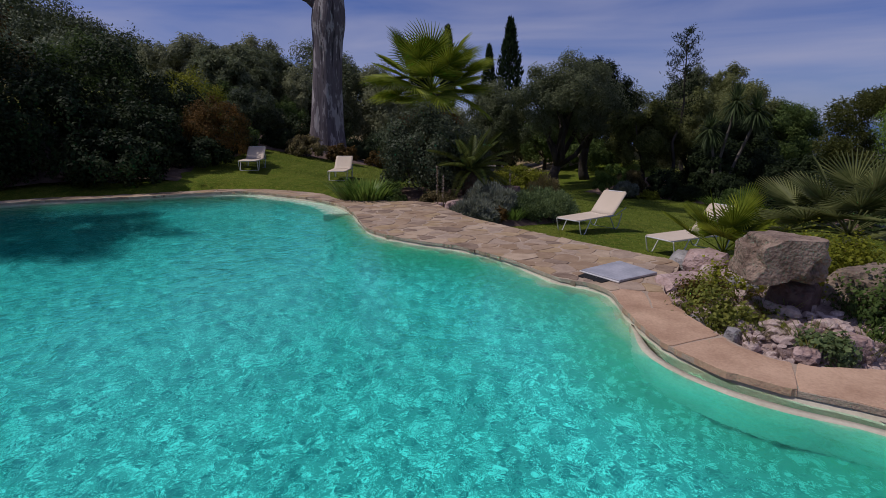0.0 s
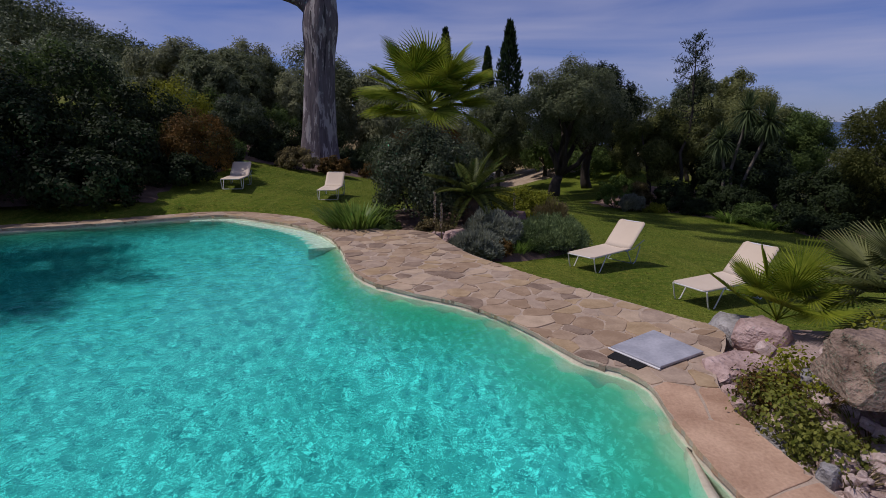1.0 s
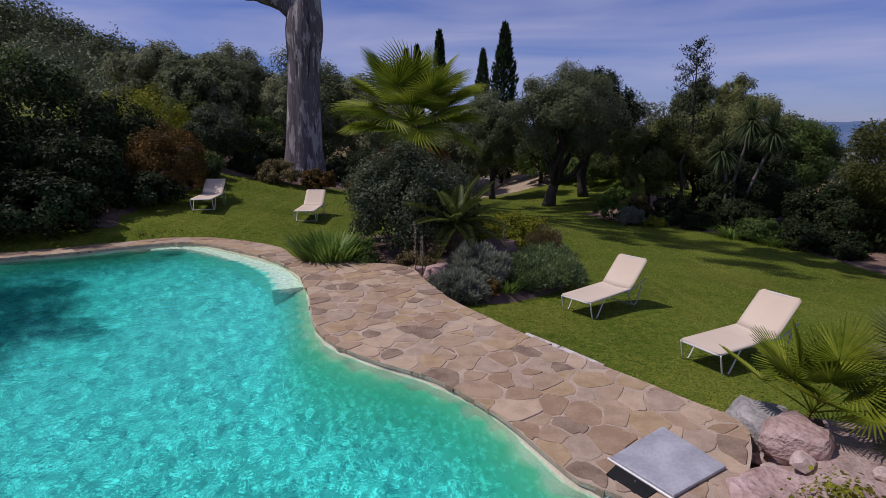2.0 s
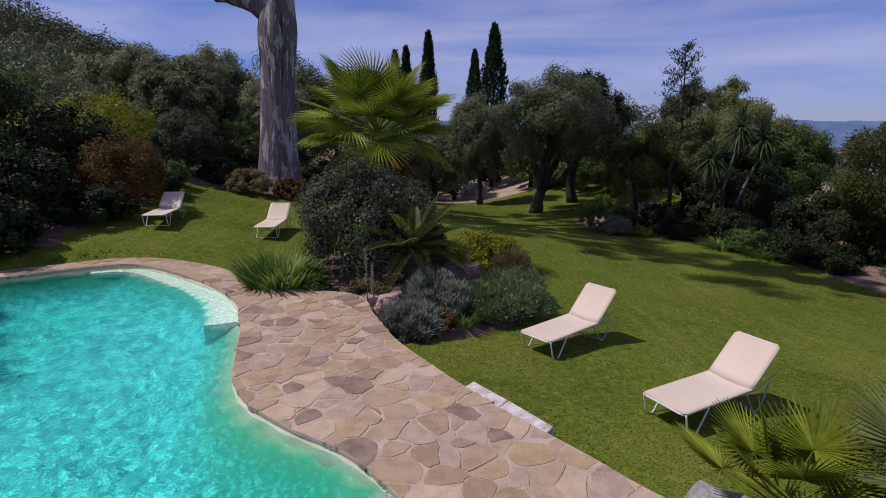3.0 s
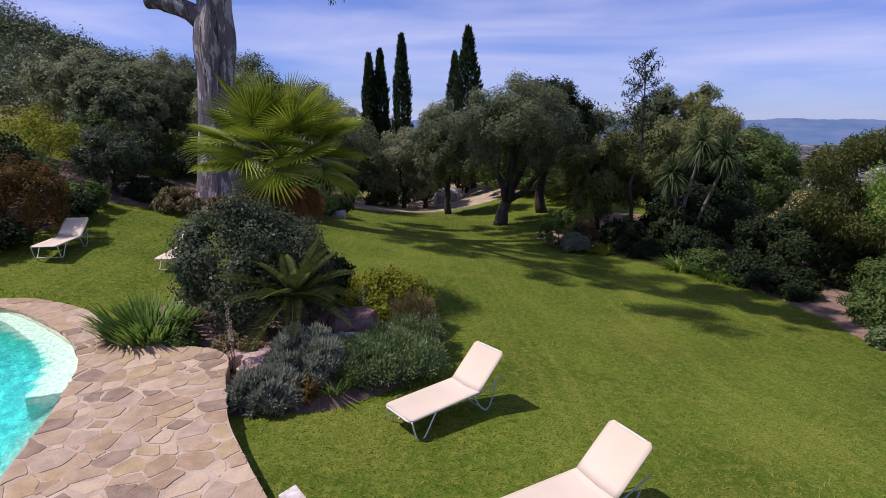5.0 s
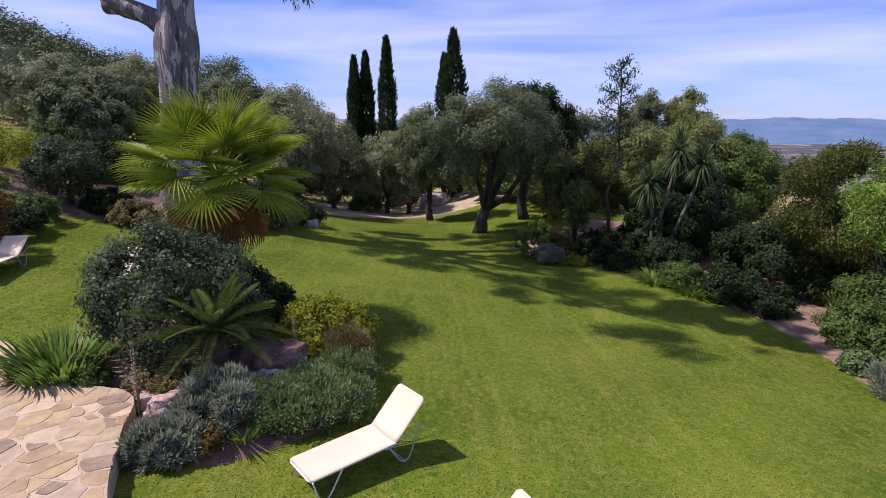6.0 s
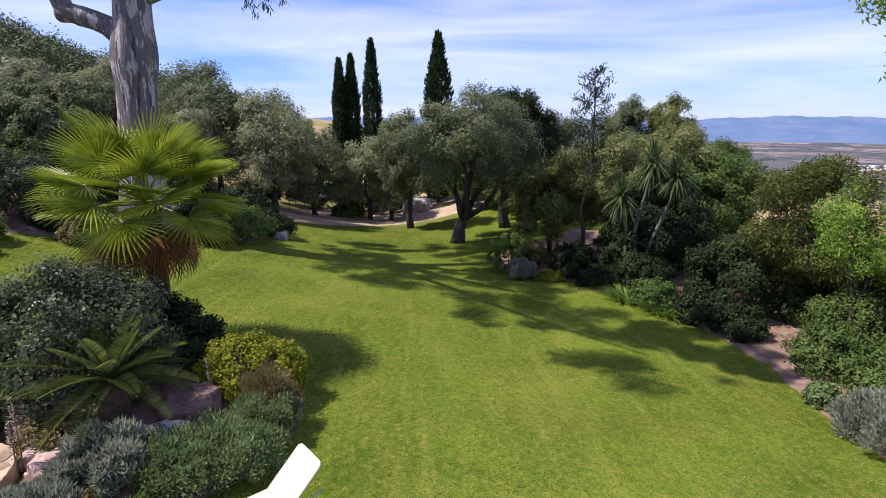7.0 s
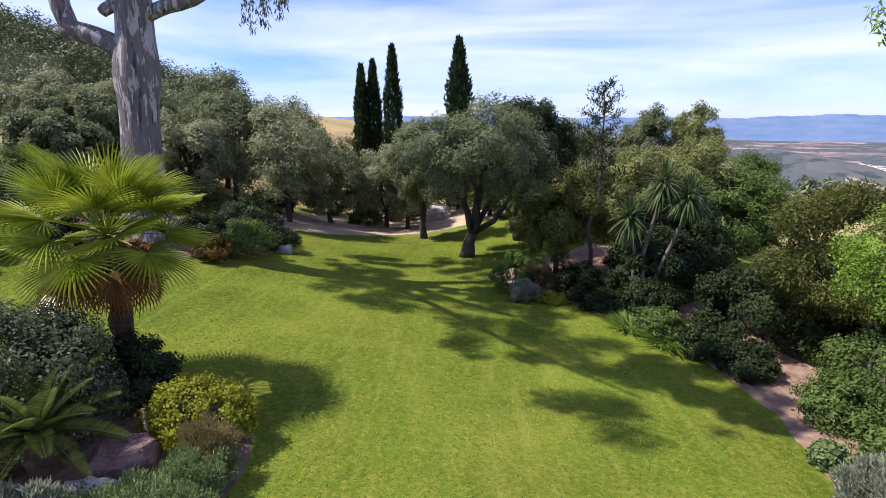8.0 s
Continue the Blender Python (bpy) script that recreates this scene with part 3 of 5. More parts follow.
# ---- pool ----
def pool():
    n = len(pool_line)
    edge = np.roll(pool_line, -1, 0) - np.roll(pool_line, 1, 0)
    area = np.sum(pool_line[:, 0] * np.roll(pool_line[:, 1], -1) - np.roll(pool_line[:, 0], -1) * pool_line[:, 1])
    outw = unit(np.c_[edge[:, 1], -edge[:, 0]]) * (1 if area > 0 else -1)
    basin = thing("swimming_pool", "free-form swimming pool with pale plaster under turquoise water", "pool", kind="structure")
    run = np.arange(n)
    strip = 0.012 + 0.03 * np.sin(run * 0.37) * np.sin(run * 0.11 + 1) + 0.012 * np.sin(run * 1.9)
    a, b = pool_line + outw * 0.035, pool_line - outw * strip[:, None]
    for nm, z0, z1, o in (("rim", -0.04, -0.105, 0.0), ("wall", -0.105, -0.9, 0.0)):
        top = a if nm == "rim" else b
        v = np.concatenate([np.c_[top, np.full(n, z0)], np.c_[b, np.full(n, z1)]])
        f = np.array([(i, (i + 1) % n, n + (i + 1) % n, n + i) for i in range(n)])
        part(nm, (v, f), CREAM, basin, "cream render at the water line", True)
    # render ledge that stands off the coping at the near corner
    run = np.array([k for k in range(n) if pool_line[k, 1] < 5.3 and pool_line[k, 0] > 1.5 and pool_line[k, 1] > 1.0])
    gap = 0.15 * smooth(5.3, 4.2, pool_line[run, 1])[:, None]
    broad = 0.035 + 0.05 * smooth(5.3, 4.3, pool_line[run, 1])[:, None] + 0.012 * np.sin(run * 0.9)[:, None]
    back, front_edge = pool_line[run] - outw[run] * gap, pool_line[run] - outw[run] * (gap + broad)
    m = len(run)
    v = np.concatenate([np.c_[back, np.full(m, -0.5)], np.c_[back, np.full(m, -0.082)], np.c_[front_edge, np.full(m, -0.084)], np.c_[front_edge - outw[run] * 0.03, np.full(m, -0.6)]])
    part("ledge", (v, [(q * m + k, q * m + k + 1, (q + 1) * m + k + 1, (q + 1) * m + k) for q in range(3) for k in range(m - 1)]), CREAM, basin, "cream render ledge standing off the coping", True)
    xs, ys = np.arange(-13, 5.6, 0.2), np.arange(-5.6, 17, 0.2)
    gx, gy = np.meshgrid(xs, ys)
    d = np.min(np.hypot(gx[..., None] - pool_line[::3, 0], gy[..., None] - pool_line[::3, 1]), -1)
    d = np.where(inside(pool_line, gx, gy), d, 0)
    wave = 0.25 * np.sin(gx * 1.3) * np.cos(gy * 1.1)
    z = -0.2 - 1.45 * smooth(0.0, 1.1 + wave, d) ** 0.6
    keep = inside(pool_line, gx, gy) | (d < 0.01) & (np.min(np.hypot(gx[..., None] - pool_line[::3, 0], gy[..., None] - pool_line[::3, 1]), -1) < 0.5)
    i = np.arange(gx.size).reshape(gx.shape)
    f = np.stack([i[:-1, :-1], i[:-1, 1:], i[1:, 1:], i[1:, :-1]], -1).reshape(-1, 4)
    f = f[keep.reshape(-1)[f].all(1)]
    bed = part("floor", (np.stack([gx, gy, z], -1).reshape(-1, 3), f), POOL_FLOOR, basin, "blue plaster with painted light flecks and a sandy sloping bank", True)
    at = bed.data.attributes.new("bank", "FLOAT", "POINT")
    at.data.foreach_set("value", (1 - smooth(0.05, 0.8 + wave, d)).reshape(-1).astype(np.float32))
    # bench under water along the far corner
    a = int(np.argmin(np.hypot(pool_line[:, 0] + 2.3, pool_line[:, 1] - 12.75)))
    b = int(np.argmin(np.hypot(pool_line[:, 0] + 7.0, pool_line[:, 1] - 16.1)))
    rim, wide = pool_line[a:b + 1] + outw[a:b + 1] * 0.02, np.linspace(0.62, 0.25, b - a + 1)
    lip = rim - outw[a:b + 1] * wide[:, None]
    m = len(rim)
    v = np.concatenate([np.c_[rim, np.full(m, -0.21)], np.c_[lip, np.full(m, -0.21)], np.c_[lip, np.full(m, -1.4)]])
    f = [(k, k + 1, m + k + 1, m + k) for k in range(m - 1)] + [(m + k, m + k + 1, 2 * m + k + 1, 2 * m + k) for k in range(m - 1)] + [(0, m, 2 * m, 3 * m)]
    v = np.concatenate([v, [(*rim[0], -1.4)]])
    part("bench", (v, f), BENCH, basin, "pale bench under the water")
    near = inside(pool_line, gx, gy) | (np.min(np.hypot(gx[..., None] - pool_line[::3, 0], gy[..., None] - pool_line[::3, 1]), -1) < 0.45)
    f = np.stack([i[:-1, :-1], i[:-1, 1:], i[1:, 1:], i[1:, :-1]], -1).reshape(-1, 4)
    f = f[near.reshape(-1)[f].all(1)]
    ob = part("water", (np.stack([gx, gy, np.full_like(gx, -0.09)], -1).reshape(-1, 3), f), WATER)
    shelf = np.min(np.hypot(gx[..., None] - rim[:, 0], gy[..., None] - rim[:, 1]), -1) < 0.6
    depth = np.where(shelf, 0.14, -0.09 - z)
    at = ob.data.attributes.new("depth", "FLOAT", "POINT")
    at.data.foreach_set("value", depth.reshape(-1).astype(np.float32))
    ob.visible_shadow = False
    tagged(ob, "clear turquoise pool water with small ripples", "water", kind="structure")


pool()


# ---- trees and shrubs ----
def limb_path(rng, start, end, bend=0.15, n=6):
    start, end = np.asarray(start, float), np.asarray(end, float)
    t = np.linspace(0, 1, n)[:, None]
    span = np.linalg.norm(end - start)
    side = rng.normal(size=3) * bend * span
    return start + (end - start) * t + side * np.sin(t * math.pi) * 0.6 + rng.normal(size=(n, 3)) * 0.02 * span * np.sin(t * math.pi)


def tree(name, label, category, at, height, radii, leaves, leaf_mat, bark, seed, trunk=0.18, fork=0.35, limbs=5, clusters=70, spread=0.2, size=(0.22, 0.09), floor=-0.75, group="", lean=(0, 0), droop=0.0, inner=0.45, lift=0.1):
    rng = np.random.default_rng(seed)
    t = thing(name, label, category, (at[0], at[1], land_at(*at) - 0.05), group=group)
    radii = np.asarray(radii, float)
    top = np.array((lean[0], lean[1], height - radii[2]))
    knee = np.array((lean[0] * 0.4, lean[1] * 0.4, height * fork))
    p = limb_path(rng, (0, 0, 0), knee, 0.08)
    part("trunk", tube(p, np.linspace(trunk * 1.35, trunk * 0.85, len(p)), 10, 0.12, rng), bark, t, smooth=True)
    for k in range(limbs):
        a = (k + rng.uniform(-0.3, 0.3)) * 2 * math.pi / limbs
        e = top + radii * np.array((math.cos(a) * 0.6, math.sin(a) * 0.6, rng.uniform(-0.2, 0.5)))
        q = limb_path(rng, knee - (0, 0, 0.05), e, 0.16)
        part("limb", tube(q, np.linspace(trunk * 0.6, trunk * 0.12, len(q)), 7, 0.1, rng), bark, t, smooth=True)
    part("crown", crown(rng, leaves, radii, clusters, spread, size, lift, inner, floor, droop, top), leaf_mat, t)
    return t


def shrub(name, label, at, radii, leaves, leaf_mat, seed, size=(0.07, 0.045), clusters=50, spread=0.16, lift=0.25, floor=-0.45, sunk=0.1, group="", category="shrub", inner=0.55, wild=0.8, bark=WOOD, base=0.0):
    rng = np.random.default_rng(seed)
    t = thing(name, label, category, (at[0], at[1], land_at(*at) + base - 0.03), group=group)
    radii = np.asarray(radii, float)
    mid = np.array((0, 0, radii[2] * (1 - sunk) * 0.75))
    for k in range(5):
        a = k * 1.257 + rng.uniform(-0.4, 0.4)
        part("stem", tube(limb_path(rng, (0.05 * math.cos(a), 0.05 * math.sin(a), 0), mid + radii * np.array((0.6 * math.cos(a), 0.6 * math.sin(a), 0.2)), 0.12), np.linspace(0.03, 0.008, 6) * radii.mean(), 5), bark, t)
    part("foliage", crown(rng, leaves, radii, clusters, spread, size, lift, inner, floor, 0.0, mid, wild), leaf_mat, t)
    return t


def tuft(name, label, at, radius, height, blades, leaf_mat, seed, width=0.012, arch=0.5, spread=0.5, category="plant", group="", segs=4, base=0.0):
    """A clump of narrow leaves that rise from the ground and arch over."""
    rng = np.random.default_rng(seed)
    t = thing(name, label, category, (at[0], at[1], land_at(*at) + base - 0.02), group=group)
    a = rng.uniform(0, 2 * math.pi, blades)
    root = rng.random(blades) ** 0.5 * radius * spread
    tilt = 0.15 + arch * rng.random(blades)
    ln = height * rng.uniform(0.65, 1.15, blades)
    out = np.c_[np.cos(a), np.sin(a), np.zeros(blades)]
    side = np.c_[-np.sin(a), np.cos(a), np.zeros(blades)]
    rows = []
    for j in range(segs + 1):
        s = j / segs
        reach = (tilt * s + arch * 0.6 * s * s) * ln
        up = ln * (s - 0.42 * arch * s * s * (1 + tilt))
        c = out * (root + reach)[:, None] + UP * up[:, None]
        w = width * (1 - s ** 2.2) * 0.5 + 0.001
        rows += [c - side * w, c + side * w]
    v = np.stack(rows, 1).reshape(-1, 3)
    k = 2 * (segs + 1)
    f = (np.arange(blades)[:, None, None] * k + np.array([(2 * j, 2 * j + 1, 2 * j + 3, 2 * j + 2) for j in range(segs)])[None]).reshape(-1, 4)
    part("leaves", (v, f), leaf_mat, t)
    return t


def cypress(at, height, radius, seed, group="cypresses"):
    rng = np.random.default_rng(seed)
    t = thing("cypress_tree", "tall narrow dark green cypress on the slope", "tree", (at[0], at[1], land_at(*at) - 0.1), group=group)
    part("trunk", tube([(0, 0, 0), (0, 0, height * 0.5), (0, 0, height * 0.9)], [0.2, 0.14, 0.04], 8), WOOD, t)
    n = 5200
    u = rng.random(n) ** 0.85
    prof = np.interp(u, (0, 0.08, 0.3, 0.7, 0.92, 1), (0.55, 0.85, 1.0, 0.72, 0.3, 0.03)) * radius
    a = rng.uniform(0, 2 * math.pi, n)
    bumps = 1 + 0.22 * np.sin(a * 3 + u * 23) * np.sin(u * 41 + a)
    r = prof * bumps * rng.uniform(0.55, 1.1, n)
    p = np.c_[np.cos(a) * r, np.sin(a) * r, 0.4 + u * (height - 0.6)]
    d = np.c_[np.cos(a) * 0.35, np.sin(a) * 0.35, np.ones(n)] + rng.normal(size=(n, 3)) * 0.25
    part("crown", leaf_quads(p, d, rng.uniform(0.3, 0.6, n), rng.uniform(0.1, 0.2, n), rng), CYPRESS_LEAF, t)
    return t


def fan_blade(rng, radius, rays=40, sweep=250, droop=0.25, width=0.045):
    """A pleated fan leaf: narrow rays from one point, joined near the stalk, split at the tips. It lies along +x."""
    v, f = [], []
    for k in range(rays):
        a = radians(-sweep / 2 + sweep * k / (rays - 1))
        ln = radius * (0.72 + 0.28 * math.cos(a * 0.62)) * rng.uniform(0.93, 1.05)
        d = np.array((math.cos(a), math.sin(a), 0))
        s = np.array((-math.sin(a), math.cos(a), 0))
        half = radians(sweep / (rays - 1)) / 2
        b = len(v)
        for q, w in ((0.02, 0.004), (0.42, math.tan(half) * 0.42 * ln * 1.0), (0.76, width * 0.36), (1.0, 0.003)):
            z = 0.10 * q * ln - droop * ln * max(0.0, q - 0.45) ** 1.6
            c = d * q * ln + UP * z
            v += [c - s * w - UP * w * 0.55, c + UP * w * 0.55, c + s * w - UP * w * 0.55]
        for j in range(3):
            o = b + 3 * j
            f += [(o, o + 1, o + 4, o + 3), (o + 1, o + 2, o + 5, o + 4)]
    return np.array(v), f


def fan_palm(name, label, at, hub, fronds, radius, stalk, leaf_mat, seed, trunk=0.0, dead=0, low=-0.35, high=1.35, base=0.0, droop=0.25, width=0.045):
    rng = np.random.default_rng(seed)
    t = thing(name, label, "palm", (at[0], at[1], land_at(*at) + base - 0.05))
    if trunk:
        n = 16
        p = np.c_[0.06 * np.sin(np.linspace(0, 2, n)), np.zeros(n), np.linspace(0, hub - 0.1, n)]
        part("trunk", tube(p, trunk * (1 + 0.22 * rng.random(n)), 12, 0.2, rng), PALM_BARK, t, "dark fibrous trunk")
    blade = [build_mesh("blade", fan_blade(rng, radius * q, droop=droop * d, width=width), leaf_mat) for q, d in ((1.0, 0.6), (0.95, 1.1), (1.04, 1.7))]
    brown = build_mesh("blade", fan_blade(rng, radius * 0.9, 26, 130, 1.2, width), DEAD_LEAF)
    for k in range(fronds + dead):
        gone = k >= fronds
        a = k * 2.39996 + rng.uniform(-0.2, 0.2)
        e = rng.uniform(-1.0, -0.6) if gone else high + (low - high) * (k / fronds) ** 0.8 + rng.uniform(-0.1, 0.1)
        ln = stalk * rng.uniform(0.8, 1.1) * (0.8 if gone else 1)
        fr = new("frond")
        fr.parent = t
        fr.matrix_basis = Matrix.Translation((0, 0, hub)) @ Matrix.Rotation(a, 4, "Z") @ Matrix.Rotation(-e, 4, "Y")
        s = np.linspace(0, 1, 6)
        path = np.c_[s * ln, np.zeros(6), -0.10 * ln * s * s]
        part("stalk", tube(path, np.linspace(0.022, 0.010, 6) * radius, 5), DEAD_LEAF if gone else leaf_mat, fr)
        bl = part("blade", brown if gone else blade[k % 3], DEAD_LEAF if gone else leaf_mat, fr, "dry brown fan" if gone else "")
        bl.matrix_basis = Matrix.Translation((ln, 0, -0.10 * ln)) @ Matrix.Rotation(rng.uniform(0.05, 0.5), 4, "Y") @ Matrix.Rotation(rng.uniform(-0.4, 0.4), 4, "X")
    return t


def cycad(at, seed, fronds=30, length=1.25, base=0.4, tall=0.72):
    rng = np.random.default_rng(seed)
    t = thing("cycad", "sago cycad with a rosette of stiff feather fronds on the mound", "plant", (*at, land_at(*at) + base))
    part("trunk", tube([(0, 0, -0.1), (0, 0, tall * 0.4), (0, 0, tall * 0.8), (0, 0, tall + 0.02)], [0.2, 0.22, 0.2, 0.1], 12, 0.15, rng), PALM_BARK, t)
    meshes = []
    for bend in (0.35, 0.6, 0.9):
        v, f = [], []
        s = np.linspace(0, 1, 9)
        path = np.c_[s * length, np.zeros(9), -bend * length * 0.5 * s ** 2]
        tv, tf = tube(path, np.linspace(0.014, 0.005, 9), 5)
        v, f = list(tv), list(tf)
        for k in range(46):
            q = 0.12 + 0.87 * k / 45
            c = np.array((q * length, 0, -bend * length * 0.5 * q * q))
            ln = 0.24 * math.sin(math.pi * (0.14 + 0.8 * q)) ** 0.6
            for sg in (-1, 1):
                d = unit(np.array((0.55, sg * 0.8, 0.30)))
                w = unit(np.cross(d, (0, 0, 1))) * 0.0085
                b = len(v)
                v += [c - w, c + w, c + d * ln * 0.6 + w * 0.8, c + d * ln - UP * 0.02, c + d * ln * 0.6 - w * 0.8]
                f.append((b, b + 1, b + 2, b + 3, b + 4))
        meshes.append(build_mesh("frond", (np.array(v), f), CYCAD_LEAF))
    for k in range(fronds):
        u = k / fronds
        ob = part("frond", meshes[0 if u < 0.3 else 1 if u < 0.7 else 2], CYCAD_LEAF, t)
        ob.matrix_basis = Matrix.Translation((0, 0, tall)) @ Matrix.Rotation(k * 2.39996, 4, "Z") @ Matrix.Rotation(-(1.25 - 1.25 * u + rng.uniform(-0.08, 0.08)), 4, "Y") @ Matrix.Scale(rng.uniform(0.85, 1.1), 4)
    return t


def sword_head(rng, leaves, length):
    a = rng.uniform(0, 2 * math.pi, leaves)
    e = np.linspace(1.45, -1.3, leaves) + rng.normal(size=leaves) * 0.12
    ln = length * rng.uniform(0.8, 1.1, leaves)
    rows, side = [], np.c_[-np.sin(a), np.cos(a), np.zeros(leaves)]
    for s, w in ((0, 0.025), (0.35, 0.042), (0.7, 0.03), (1.0, 0.002)):
        h = np.cos(e) * s
        c = np.c_[np.cos(a) * h, np.sin(a) * h, np.sin(e) * s - 0.42 * s * s * np.cos(e)] * ln[:, None]
        rows += [c - side * w, c + side * w]
    v = np.stack(rows, 1).reshape(-1, 3)
    f = (np.arange(leaves)[:, None, None] * 8 + np.array([(2 * j, 2 * j + 1, 2 * j + 3, 2 * j + 2) for j in range(3)])[None]).reshape(-1, 4)
    return v, f


def cabbage_tree(at, stems, seed):
    rng = np.random.default_rng(seed)
    g = land_at(*at)
    t = thing("cabbage_palm", "cordyline with bare grey stems and heads of sword leaves", "tree", (*at, g - 0.05))
    for dx, dy, z, size in stems:
        q = limb_path(rng, (dx * 0.15, dy * 0.15, 0), (dx, dy, z - g), 0.05)
        part("stem", tube(q, np.linspace(0.09, 0.06, 6), 8, 0.1, rng), PALE_WOOD, t, smooth=True)
        h = part("leaf_head", sword_head(rng, 200, size), SWORD_LEAF, t)
        h.matrix_basis = Matrix.Translation((dx, dy, z - g))
    return t


# gum tree
def gum_tree():
    rng = np.random.default_rng(21)
    x, y = -6.5, 29.8
    g = land_at(x, y)
    t = thing("gum_tree", "huge gum tree with a bare grey trunk shedding bark", "tree", (x, y, g - 0.2))
    n, k = 44, 28
    zs = np.linspace(0, 15.5, n)
    v = []
    for z in zs:
        r = 0.72 + 0.22 * math.exp(-z / 1.1) + 0.22 * math.exp(-z / 4.0) - 0.008 * z + (0.16 * math.exp(-((z - 7.6 + g) / 1.0) ** 2))
        for j in range(k):
            a = 2 * math.pi * j / k
            w = 1 + 0.05 * math.sin(5 * a + z * 0.35) + 0.04 * noise.noise(Vector((math.cos(a) * 2.5, math.sin(a) * 2.5, z * 0.3))) + 0.035 * noise.noise(Vector((math.cos(a) * 8, math.sin(a) * 8, z * 0.7)))
            v.append((math.cos(a) * r * w + 0.072 * z, math.sin(a) * r * w, z))
    f = [(i * k + j, i * k + (j + 1) % k, (i + 1) * k + (j + 1) % k, (i + 1) * k + j) for i in range(n - 1) for j in range(k)]
    part("trunk", (np.array(v), f), EUC_BARK, t, smooth=True)
    o = np.array((x, y, g - 0.2))
    for path, r0, r1 in (([(-5.9, 29.8, 7.6), (-6.9, 29.7, 8.55), (-7.8, 29.6, 8.9), (-8.4, 29.6, 9.15), (-8.65, 29.6, 9.9), (-8.9, 29.6, 11.4), (-9.4, 29, 15)], 0.44, 0.24),
                         ([(-5.3, 29.8, 9.6), (-4.5, 29.8, 9.9), (-3.4, 29.8, 10.15), (-2.3, 29.8, 10.9), (-1.0, 29.4, 12.8), (0.6, 29, 15)], 0.30, 0.12),
                         ([(-5.7, 29.8, 13), (-4.4, 26.5, 15.5), (-3, 23, 17.5), (-1, 20, 19)], 0.22, 0.05),
                         ([(-5.7, 29.8, 14), (-4, 31, 17), (-2, 32, 19), (0, 33, 20)], 0.35, 0.12),
                         ([(-5.7, 29.8, 14.5), (-6, 28, 18), (-5.5, 26, 21.5)], 0.35, 0.12)):
        p = curve_points([np.array(q) - o for q in path], 0.4)
        part("limb", tube(p, np.linspace(r0, r1, len(p)), 12, 0.07, rng), EUC_BARK, t, smooth=True)
    stub = np.array([(-7.5, 29.6, 8.75), (-8.1, 29.6, 8.98), (-8.6, 29.6, 9.04)]) - o
    part("cut_stub", tube(stub, [0.30, 0.36, 0.38], 14, 0.06, rng), EUC_BARK, t, "sawn end of a thick limb", True)
    knob = np.array([(-6.4, 29.6, 10.0), (-6.8, 29.5, 9.75), (-6.95, 29.5, 9.65)]) - o
    part("cut_stub", tube(knob, [0.26, 0.24, 0.2], 10, 0.08, rng), EUC_BARK, t, "broken stub on the trunk", True)
    clumps = [(-1, 20.5, 19, 2.6), (-3.5, 23.5, 18.5, 2.6), (1.5, 28.5, 15.5, 2.2), (0.5, 32, 19.5, 2.8), (-3, 30, 18, 2.6), (-5.5, 26, 22, 3.2), (-9, 27, 19, 2.4), (-2.5, 27, 20, 2.4), (-0.6, 29, 12.0, 1.4), (2.5, 21.5, 16, 1.9), (4.2, 20.2, 15, 1.5), (2.8, 30.5, 14.5, 1.6), (-8, 33, 16, 2.4), (-4, 34.5, 16.5, 2.4), (-10, 30, 19.5, 2.2)]
    for cx, cy, cz, r in clumps:
        part("foliage", crown(rng, 3000, (r, r, r * 0.7), 20, 0.15, (0.3, 0.075), -0.3, 0.3, -1, 0.6, np.array((cx, cy, cz)) - o), OLIVE, t)
    hang = []
    for cx, cy, z1 in ((-1.0, 29, 9.15), (-0.75, 29, 8.85), (-0.35, 29.1, 9.1), (-0.2, 28.8, 9.5), (0.3, 29.2, 9.35), (0.5, 29.0, 9.7)):
        m = 150
        u = rng.random(m)
        p = np.c_[cx + rng.normal(size=m) * 0.12, cy + rng.normal(size=m) * 0.12, z1 + u * (11.6 - z1)] - o
        hang.append(leaf_quads(p, rng.normal(size=(m, 3)) * 0.35 - UP, rng.uniform(0.18, 0.32, m), 0.05, rng))
    part("hanging_twig", merge(hang), OLIVE, t)


gum_tree()

# mound plants
shrub("bush", "large rounded bush of small blue-green leaves in the mound bed", (-0.32, 15.7), (1.48, 1.28, 1.46), 32000, BLUE_LEAF, 31, (0.07, 0.045), 170, 0.13, sunk=0.0, base=0.15, inner=0.72)
shrub("bush", "low dark green bush at the palm trunk", (0.35, 17.3), (1.1, 1.0, 0.8), 14000, DARK_LEAF, 32, (0.08, 0.05), 60, 0.14, base=0.2)
fan_palm("fan_palm", "fan palm with arching green fans and a few dry ones", (-0.38, 18.55), 3.5, 28, 1.12, 1.3, FAN_LEAF, 33, 0.21, 9, -0.22, 1.35, width=0.048)
cycad((0.74, 14.68), 34)
for at, radii, lf, seed, label in (((1.15, 13.55), (0.62, 0.55, 0.5), GREY_LEAF, 41, "grey lavender cushion in the mound bed"), ((0.75, 12.75), (0.5, 0.42, 0.32), GREY_LEAF, 42, "low grey lavender beside the paving"),
                                   ((15.9, 16.3), (1.0, 1.3, 0.6), GREY_LEAF, 43, "wide grey lavender at the border edge"), ((9.95, 28.9), (0.55, 0.5, 0.5), GREY_LEAF, 44, "round grey lavender at the border edge")):
    shrub("lavender", label, at, radii, 9000, lf, seed, (0.16, 0.016), 60, 0.15, 0.9, -0.3, group="lavender cushions", category="plant", wild=0.5)
